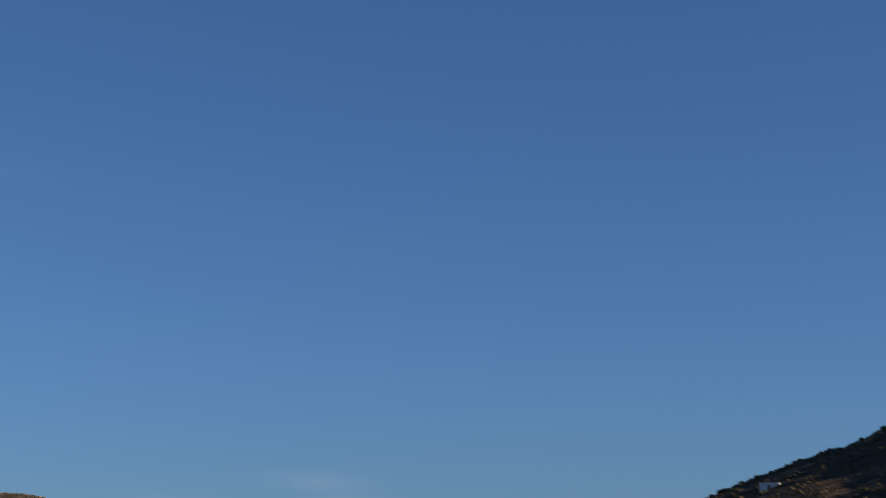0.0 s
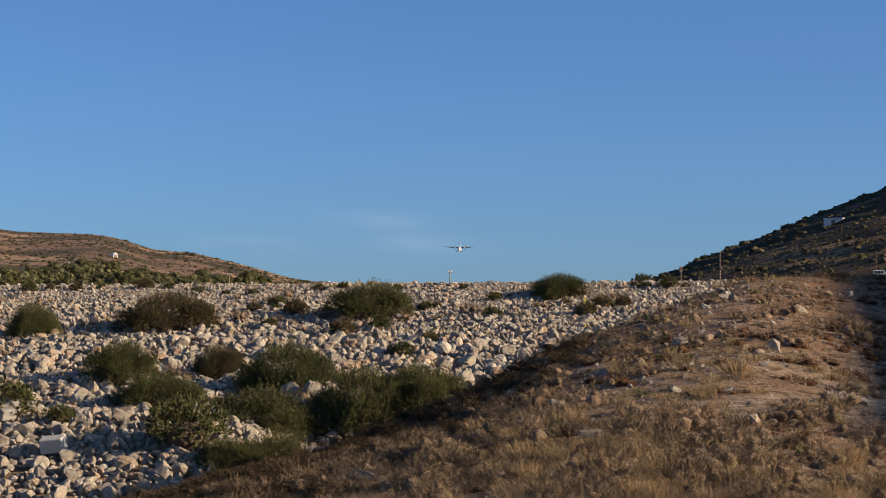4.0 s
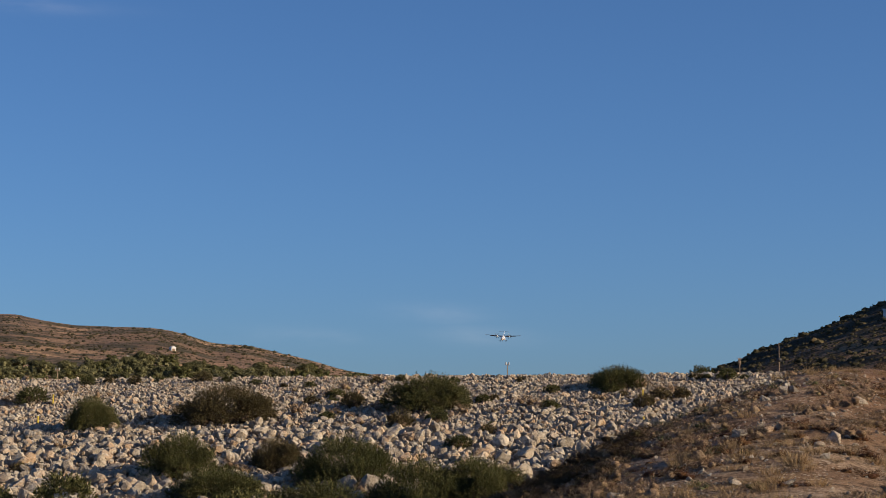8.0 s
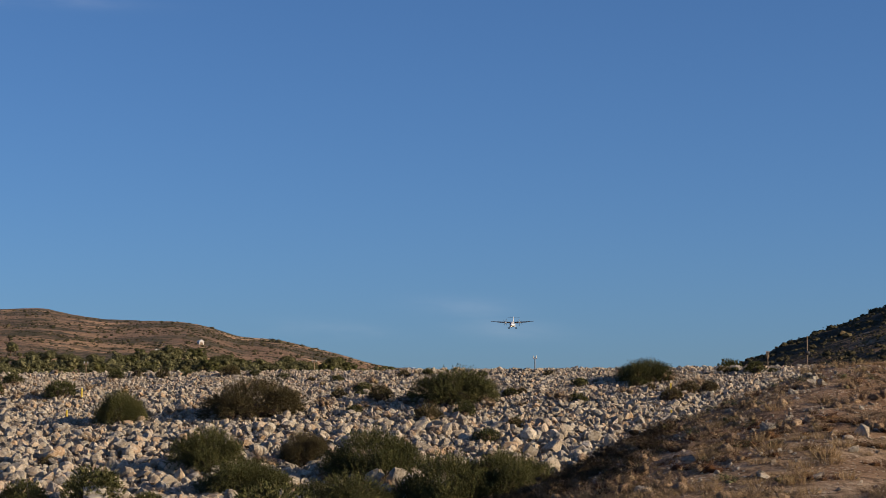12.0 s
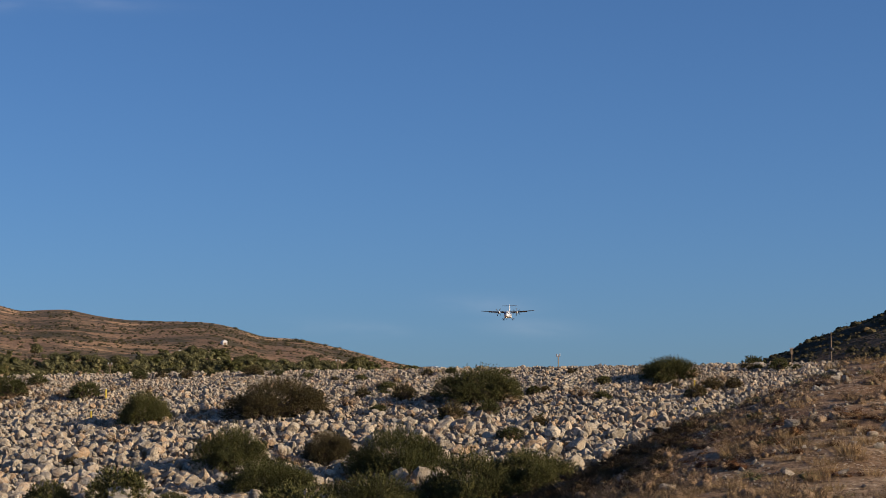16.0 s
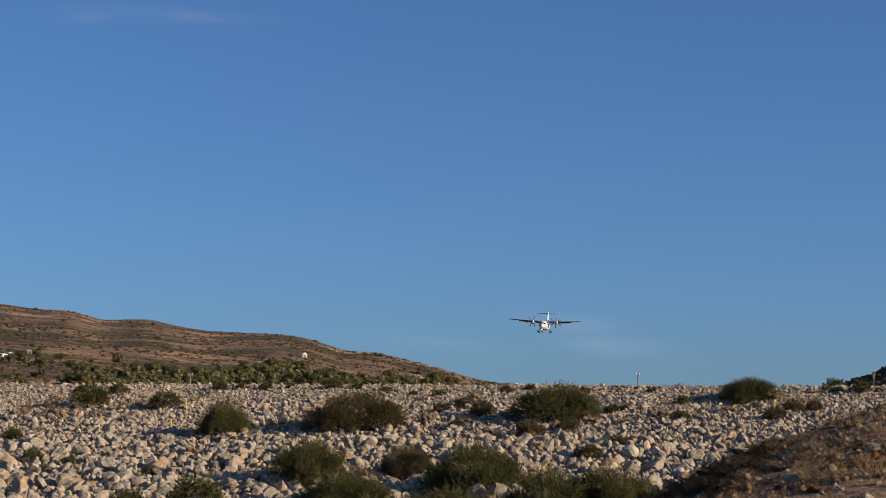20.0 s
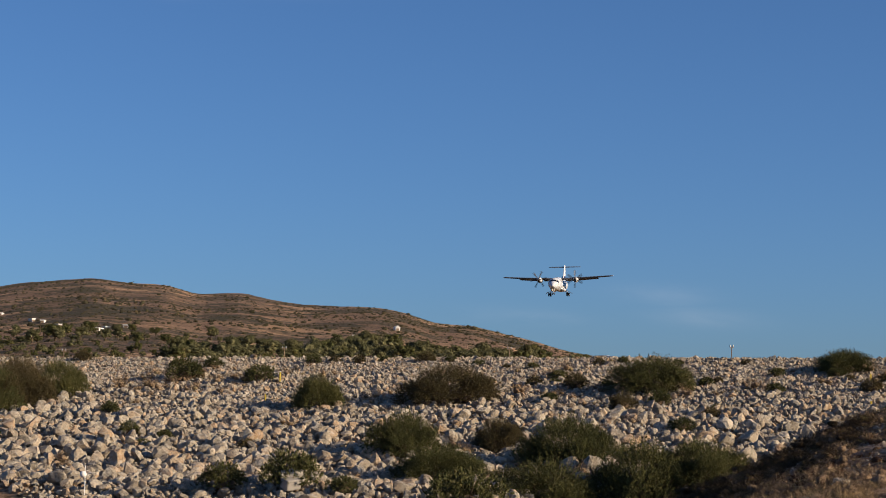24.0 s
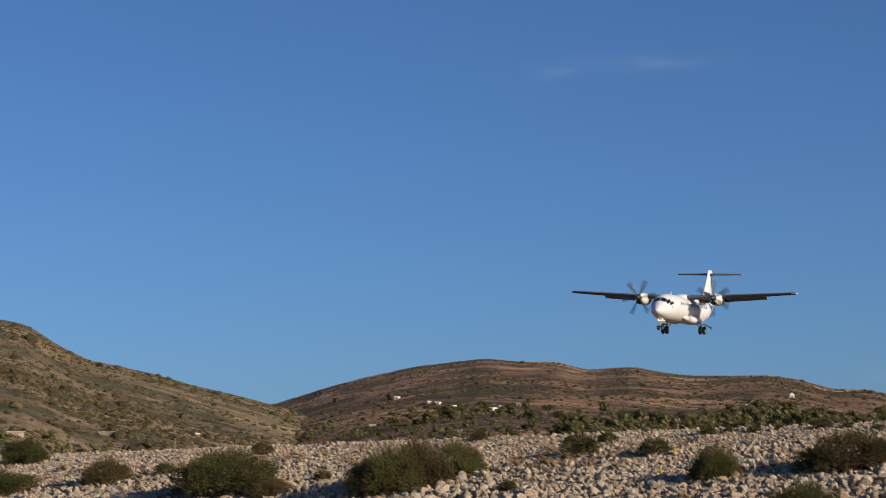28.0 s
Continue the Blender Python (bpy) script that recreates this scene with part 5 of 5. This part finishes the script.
# ---- larger pale rocks on the spur ----
def spur_rock(az, el, size, turn, flat=0.6):
    e = radians(az)
    r = np.arange(14, 64, 0.1)
    z = ground_z(r * math.sin(e), r * math.cos(e))
    gap = np.abs(z - EYE - r * math.tan(radians(el)))
    d = float(r[np.argmin(np.where(r < np.interp(az, SPUR_AZ, SPUR_D), gap, 99))])
    v, f = rock_shape(int(900 + az * 7 + el * 3), 3)
    ob = new("boulder", mesh_np("boulder", v * np.array([1, 0.8, flat]), f, M_ROCK))
    ob.matrix_basis = Matrix.Translation((d * math.sin(e), d * math.cos(e), float(ground_z(d * math.sin(e), d * math.cos(e))) + 0.1 * size)) @ pose(0, 0, 0, 6, -8, turn) @ Matrix.Diagonal((size, size, size, 1))
    tagged(ob, "pale limestone boulder half-buried in the dry spur", "boulder", "boulders on the spur")


for p in ((6.05, -0.98, 0.42, 10), (10.0, 0.98, 0.34, 40), (10.3, 0.93, 0.30, 75), (10.65, 1.0, 0.34, 110), (9.5, 0.82, 0.36, 20), (10.65, 1.95, 0.42, 60), (12.0, 1.35, 0.22, 30), (13.9, -0.75, 0.75, 80, 0.25), (14.4, -0.85, 0.5, 15, 0.3),
          (6.9, -1.9, 0.7, 33, 0.2), (0.8, -3.2, 0.9, 140, 0.3), (11.6, 0.5, 0.25, 5), (8.2, 0.35, 0.25, 66), (10.8, -0.55, 0.3, 12), (9.6, -1.1, 0.35, 90), (12.6, 0.75, 0.2, 7), (19.3, 2.55, 0.7, 20, 0.4)):
    spur_rock(*p)


# ---- the aircraft: nose towards -Y, its own left wing towards +X ----
M_PAINT = plain("white_paint", (0.64, 0.66, 0.69), 0.3, 0, 0.12, 1.6)
M_GLASS_DARK, nt_g, b_g = material("cockpit_glass", 0.06)
b_g.inputs["Base Color"].default_value = (0.015, 0.017, 0.02, 1)
M_NAVY = plain("navy_paint", (0.03, 0.035, 0.09), 0.35, 0, 0.15, 2)
M_DEICE = plain("black_rubber_boot", (0.02, 0.02, 0.022), 0.55, 0, 0.2, 4)
M_TYRE = plain("tyre_rubber", (0.025, 0.025, 0.026), 0.8, 0, 0.3, 12)
M_BLADE = plain("propeller_blade", (0.035, 0.036, 0.04), 0.45, 0, 0.2, 4)
# wing grey, darkened to carry the shade of the undersides
M_WINGGREY = plain("wing_grey", (0.105, 0.108, 0.117), 0.5, 0, 0.12, 1.5)
M_LAMP, nt_l, b_l = material("lit_lamp", 0.3)
b_l.inputs["Emission Color"].default_value, b_l.inputs["Emission Strength"].default_value = (1.0, 0.72, 0.38, 1), 5.0

HULL = [(-9.98, -0.52, 0.06, 0.06), (-9.86, -0.50, 0.26, 0.24), (-9.55, -0.44, 0.50, 0.46), (-9.05, -0.34, 0.78, 0.72), (-8.45, -0.22, 1.02, 0.98), (-7.75, -0.09, 1.21, 1.24), (-6.9, -0.01, 1.34, 1.37),
        (-5.8, 0.0, 1.42, 1.42), (-2.0, 0.0, 1.43, 1.43), (3.0, 0.0, 1.43, 1.43), (5.2, 0.05, 1.40, 1.38), (7.2, 0.24, 1.22, 1.16), (9.2, 0.52, 0.90, 0.85), (11.0, 0.82, 0.52, 0.52), (12.3, 1.02, 0.22, 0.28), (12.65, 1.06, 0.08, 0.12)]


def hull_point(y, ang, out=0.0):
    ys = [h[0] for h in HULL]
    zc, rx, rz = (float(np.interp(y, ys, [h[i] for h in HULL])) for i in (1, 2, 3))
    a = radians(ang)
    return Vector(((rx + out) * math.cos(a), y, zc + (rz + out) * math.sin(a)))


def hull_patch(y0, y1, a0, a1, out=0.012, ny=4, na=4, skew=0.0):
    """A panel that lies on the hull; angles from the hull's left side upwards."""
    bm = bmesh.new()
    vs = [[bm.verts.new(hull_point(y0 + (y1 - y0) * i / ny + skew * j / na, a0 + (a1 - a0) * j / na, out)) for j in range(na + 1)] for i in range(ny + 1)]
    for i in range(ny):
        for j in range(na):
            bm.faces.new((vs[i][j], vs[i + 1][j], vs[i + 1][j + 1], vs[i][j + 1]))
    bmesh.ops.recalc_face_normals(bm, faces=bm.faces)
    return bm


AIRFOIL = [(0.0, 0.0), (0.02, 0.035), (0.10, 0.075), (0.28, 0.10), (0.5, 0.09), (0.75, 0.05), (1.0, 0.004), (1.0, -0.004), (0.7, -0.03), (0.4, -0.06), (0.15, -0.055), (0.03, -0.03)]


def foil(x, y, z, chord, thick=1.0, tilt=0.0):
    c, s = math.cos(radians(tilt)), math.sin(radians(tilt))
    return [(x, y + (u * c + v * thick * s) * chord, z + (v * thick * c - u * s) * chord) for u, v in AIRFOIL]


def body_of_turn(bm, prof, x, z, seg=16, squash=1.0):
    return loft(bm, [[(x + r * math.cos(a), y, z + dz + r * squash * math.sin(a)) for a in [k * 2 * math.pi / seg for k in range(seg)]] for y, r, dz in prof])


def wheel(name, x, y, z, r, w, parent):
    bm = bmesh.new()
    prof = [(-0.5, 0.62), (-0.5, 0.85), (-0.36, 0.97), (0, 1.0), (0.36, 0.97), (0.5, 0.85), (0.5, 0.62)]
    loft(bm, [[(x + w * u, y + r * v * math.cos(a), z + r * v * math.sin(a)) for a in [k * math.pi / 10 for k in range(20)]] for u, v in prof])
    tyre = part(name, bm, M_TYRE, parent, "", True)
    bm = bmesh.new()
    rod(bm, (x - w * 0.52, y, z), (x + w * 0.52, y, z), r * 0.55, None, 14)
    part("hub", bm, M_GREY, tyre, "grey metal hub")


def build_aircraft():
    plane = empty("aircraft", 0, 0, 0)
    tagged(plane, "white twin-propeller airliner with a T-tail, landing gear down", "aircraft")
    bm = bmesh.new()
    seg = 32
    rings = []
    ys = sorted({h[0] for h in HULL} | set(np.arange(-9.3, 12, 0.5).round(2)))
    for y in ys:
        rings.append([hull_point(y, k * 360 / seg) for k in range(seg)])
    fus = part("fuselage", loft(bm, rings), M_PAINT, plane, "", True)
    # cockpit glazing: two front panes and two side panes each side
    for s in (1, -1):
        for y0, y1, a0, a1, sk in ((-8.74, -8.14, 53, 88, 0.0), (-8.62, -7.92, 32, 51, 0.06), (-8.32, -7.58, 17, 30, 0.16)):
            if s < 0:
                a0, a1 = 180 - a0, 180 - a1
            part("cockpit_window", hull_patch(y0, y1, a0, a1, 0.014, 4, 4, sk), M_GLASS_DARK, fus)
        for i in range(14):
            y = -5.2 + 0.78 * i
            part("cabin_window", hull_patch(y - 0.13, y + 0.13, *((14, 26) if s > 0 else (166, 154)), 0.012, 2, 3), M_GLASS_DARK, fus)
        part("door", hull_patch(-6.75, -6.0, *((-34, 34) if s > 0 else (214, 146)), 0.012, 2, 8), M_WINGGREY if s < 0 else M_PAINT, fus)
        part("service_mark", hull_patch(-8.05, -7.9, *((2, 9) if s > 0 else (178, 171)), 0.013, 2, 2), M_DARK, fus)
        # bars for the operator's lettering on the rear flank
        for i in range(7):
            part("lettering", hull_patch(2.2 + 0.5 * i, 2.55 + 0.5 * i, *((30, 42) if s > 0 else (150, 138)), 0.012, 2, 2), M_NAVY, fus)
        part("tail_band", hull_patch(7.6, 8.9, *((5, 88) if s > 0 else (175, 92)), 0.012, 4, 8), M_NAVY, fus)
    bm = bmesh.new()
    rod(bm, (0.0, -4.6, 1.40), (0.0, -4.45, 1.78), 0.05, 0.02, 6)
    part("antenna", bm, M_PAINT, fus)
    bm = bmesh.new()
    rod(bm, (0.35, -8.9, -0.62), (0.42, -9.35, -0.66), 0.03, 0.015, 6)
    part("pitot_tube", bm, M_GREY, fus)
    # centre fairing over the wing
    bm = bmesh.new()
    body_of_turn(bm, [(-2.0, 0.12, 0), (-1.4, 0.75, 0), (-0.4, 1.05, 0), (1.2, 1.05, 0), (2.4, 0.7, 0), (3.1, 0.1, 0)], 0, 1.28, 20, 0.42)
    part("wing_fairing", bm, M_PAINT, fus, "", True)
    for s in (1, -1):
        bm = bmesh.new()
        body_of_turn(bm, [(-3.6, 0.1, 0.12), (-2.6, 0.36, 0.05), (-1.2, 0.56, 0), (1.4, 0.58, 0), (3.0, 0.36, 0.08), (4.2, 0.06, 0.15)], s * 1.08, -1.04, 18, 0.72)
        part("gear_fairing", bm, M_PAINT, fus, "", True)
        # wing
        bm = bmesh.new()
        secs = [(0.0, -1.15, 1.28, 2.57), (4.9, -1.15, 1.40, 2.57), (9.0, -0.93, 1.64, 1.92), (11.9, -0.77, 1.82, 1.46), (12.2, -0.66, 1.84, 1.2), (12.285, -0.45, 1.845, 0.8)]
        loft(bm, [foil(s * x, y, z, c, 1.15) for x, y, z, c in secs])
        wing = part("wing", bm, M_WINGGREY, plane, "long straight grey wing")
        bm = bmesh.new()
        loft(bm, [[(s * x, y - 0.012 + (0.05 * c if k in (0, 4) else 0) * 1.0, z + v * c) for k, v in enumerate((0.062, 0.04, 0.0, -0.032, -0.05))]
                  for x, y, z, c in secs[1:4]], cap=False, closed=False)
        part("deicing_boot", bm, M_DEICE, wing)
        for x0, x1 in ((1.5, 3.35), (4.75, 8.9)):
            bm = bmesh.new()
            c0, c1 = (2.57, 2.57) if x1 < 4 else (2.57, 1.94)
            y0, y1 = (-1.15, -1.15) if x1 < 4 else (-1.15, -0.94)
            loft(bm, [foil(s * x, y + c * 0.80, 1.16 + 0.045 * x, c * 0.31, 1.0, 27) for x, y, c in ((x0, y0, c0), (x1, y1, c1))])
            part("flap", bm, M_WINGGREY, wing, "lowered flap")
        for x in (2.4, 5.6, 7.0, 8.4):
            bm = bmesh.new()
            body_of_turn(bm, [(0.1, 0.02, 0.02), (0.5, 0.09, 0), (1.1, 0.10, -0.06), (1.7, 0.05, -0.2), (1.95, 0.01, -0.26)], s * x, 1.11 + 0.045 * x, 8)
            part("flap_fairing", bm, M_WINGGREY, wing, "", True)
        bm = bmesh.new()
        rod(bm, (s * 12.28, -0.5, 1.86), (s * 12.36, 0.05, 1.86), 0.09, 0.03, 8)
        part("wingtip_light", bm, M_PAINT, wing)
        # engine
        bm = bmesh.new()
        body_of_turn(bm, [(-2.62, 0.34, 0.02), (-2.5, 0.44, 0.0), (-1.9, 0.54, -0.03), (-1.0, 0.60, -0.05), (0.4, 0.56, -0.02), (1.4, 0.34, 0.05), (2.0, 0.08, 0.10)], s * 4.05, 1.17, 20, 1.08)
        nac = part("nacelle", bm, M_PAINT, plane, "white engine nacelle", True)
        bm = bmesh.new()
        body_of_turn(bm, [(-2.7, 0.20, 0), (-2.66, 0.26, 0), (-2.2, 0.30, 0.02), (-1.2, 0.22, 0.1)], s * 4.05, 0.70, 14, 0.72)
        intake = part("intake", bm, M_DARK, nac, "dark air intake", True)
        bm = bmesh.new()
        rod(bm, (s * 4.62, 0.2, 1.15), (s * 4.72, 1.1, 1.08), 0.17, 0.15, 10)
        part("exhaust", bm, M_DARK, nac)
        # propeller, a part that turns
        prop = empty("propeller", s * 4.05, -2.74, 1.19)
        prop.parent = plane
        bm = bmesh.new()
        body_of_turn(bm, [(-0.62, 0.02, 0), (-0.5, 0.15, 0), (-0.25, 0.26, 0), (0.12, 0.31, 0)], 0, 0, 14)
        part("spinner", bm, M_BLADE, prop, "", True)
        for k in range(6):
            bm = bmesh.new()
            m = Matrix.Rotation(radians(60 * k), 4, "Y")
            ring = []
            for rr, c, tw in ((0.25, 0.16, 70), (0.6, 0.26, 55), (1.1, 0.33, 42), (1.6, 0.33, 33), (1.88, 0.26, 29), (1.965, 0.12, 28)):
                ct, st = math.cos(radians(tw)), math.sin(radians(tw))
                ring.append([tuple(m @ Vector((u * c * ct + v * st * 0.5, u * c * st - v * ct * 0.5, rr))) for u, v in ((-0.5, 0), (0, 0.05), (0.5, 0), (0, -0.05))])
            loft(bm, ring)
            part("blade", bm, M_BLADE, prop)
        # main gear
        bm = bmesh.new()
        rod(bm, (s * 1.75, 0.7, -1.2), (s * 2.05, 0.7, -2.05), 0.10, 0.09)
        rod(bm, (s * 1.3, 0.7, -1.35), (s * 2.0, 0.75, -1.9), 0.06, 0.05)
        rod(bm, (s * 1.80, 0.7, -2.08), (s * 2.32, 0.7, -2.08), 0.07, None)
        leg = part("main_gear_leg", bm, M_GREY, plane, "grey landing-gear leg")
        for dx in (-0.22, 0.22):
            wheel("main_wheel", s * 2.05 + dx, 0.7, -2.1, 0.43, 0.26, plane)
        bm = bmesh.new()
        rod(bm, (s * 2.1, 0.9, -1.45), (s * 2.75, 0.9, -1.72), 0.045, 0.045, 6)
        rod(bm, (s * 2.75, 0.9, -1.72), (s * 3.05, 0.9, -2.0), 0.045, 0.03, 6)
        box(bm, -0.45, 0.45, -0.5, 0.9, -0.02, 0.02, Matrix.Translation((s * 2.5, 0.7, -1.6)) @ pose(0, 0, 0, 0, s * 24, 0))
        part("gear_door", bm, M_WINGGREY, plane, "grey open gear door")
        bm = bmesh.new()
        bmesh.ops.create_uvsphere(bm, u_segments=10, v_segments=6, radius=0.085, matrix=Matrix.Translation((s * 1.28, -2.72, -0.95)))
        part("landing_light", bm, M_LAMP, plane, "lit warm landing light")
        # tailplane
        bm = bmesh.new()
        loft(bm, [foil(s * x, y, z, c, 0.9) for x, y, z, c in ((0.0, 10.55, 4.52, 1.72), (3.4, 10.95, 4.54, 1.05), (3.65, 11.1, 4.54, 0.8))])
        part("tailplane", bm, M_WINGGREY, plane, "grey tailplane high on the fin")
        bm = bmesh.new()
        rod(bm, (s * 3.64, 11.3, 4.55), (s * 3.7, 11.8, 4.55), 0.05, 0.02, 6)
        part("tailplane_tip", bm, M_PAINT, plane)
    # fin
    bm = bmesh.new()
    loft(bm, [[(v * c * 0.9, y + u * c, z) for u, v in AIRFOIL] for y, z, c in ((6.6, 1.10, 5.0), (8.0, 1.9, 3.9), (9.0, 2.9, 3.1), (9.9, 4.0, 2.4), (10.35, 4.75, 1.95), (10.6, 5.0, 1.5))])
    fin = part("fin", bm, M_PAINT, plane, "white fin with a navy foot")
    for s in (1, -1):
        # a patch that hugs the foot of the fin
        bm = bmesh.new()
        skin = lambda y, z, c, u: (s * (0.9 * c * float(np.interp(u, [0, 0.02, 0.10, 0.28, 0.5, 0.75], [0, 0.035, 0.075, 0.10, 0.09, 0.05])) + 0.02), y + u * c, z)
        rows = [[bm.verts.new(skin(y, z, c, u)) for u in (0.03, 0.12, 0.3, 0.5, 0.62)] for y, z, c in ((7.3, 1.5, 4.45), (8.0, 1.9, 3.9), (8.5, 2.4, 3.5))]
        for a, b in zip(rows, rows[1:]):
            for k in range(4):
                bm.faces.new((a[k], a[k + 1], b[k + 1], b[k]))
        part("fin_marking", bm, M_NAVY, fin, "navy patch")
    # nose gear
    bm = bmesh.new()
    rod(bm, (0, -8.15, -1.0), (0, -8.25, -2.15), 0.075, 0.06)
    rod(bm, (0, -7.6, -1.25), (0, -8.2, -1.8), 0.045, 0.04)
    rod(bm, (-0.24, -8.25, -2.18), (0.24, -8.25, -2.18), 0.05, None)
    part("nose_gear_leg", bm, M_GREY, plane, "grey nose-gear leg")
    for dx in (-0.19, 0.19):
        wheel("nose_wheel", dx, -8.25, -2.2, 0.25, 0.17, plane)
    for s in (1, -1):
        bm = bmesh.new()
        box(bm, -0.02, 0.02, -0.75, 0.75, -0.45, 0.0, Matrix.Translation((s * 0.28, -7.9, -1.05)) @ pose(0, 0, 0, 0, s * 14, 0))
        part("nose_gear_door", bm, M_PAINT, plane)
        bm = bmesh.new()
        bmesh.ops.create_uvsphere(bm, u_segments=10, v_segments=6, radius=0.06, matrix=Matrix.Translation((s * 0.13, -8.42, -1.42)))
        part("taxi_light", bm, M_LAMP, plane, "lit warm landing light")
    return plane


aircraft = build_aircraft()


def flight(t):
    """Where the aircraft is at t seconds, and how it sits."""
    u = t / 28
    x = np.polyval((9131.478, -35861.717, 57015.236, -47139.411, 21670.357, -5469.510, 698.015, -195.618, 115.816), u)
    x += float(np.interp(t, [26, 26.5, 27], [0, 0.5, 0]))
    y = np.polyval((-1665.04, 1878.68), u)
    z = np.polyval((-776.900, 1883.356, -983.801, -848.297, 1029.694, -357.018, -34.242, 108.699), u) + EYE + float(np.interp(t, [22, 23, 24, 25, 26, 27, 27.6, 28], [0, -0.5, 0.3, 0.2, 0.0, -0.4, -0.2, 0]))
    bank_deg = float(np.interp(t, [0, 3, 8, 11, 15, 17, 18.5, 20, 22.5, 23.2, 24, 25, 26, 27, 28], [0, 0, -2, 0, 0, 0, -1, -2, -1, -1.2, 1.0, 2.8, 1.6, -1.6, -3.6]))
    return pose(x, y, z, 2.3, -bank_deg, -5.8)


def motions():
    walk(aircraft, [(t, flight(t)) for t in np.arange(0, 28.01, 0.5)])
    for k, prop in enumerate([o for o in aircraft.children if o.name.startswith("propeller")]):
        at = prop.location.copy()
        walk(prop, [(n / 30, Matrix.Translation(at) @ Matrix.Rotation(radians(88.0 * n + 23 * k), 4, "Y")) for n in range(841)])


motions()
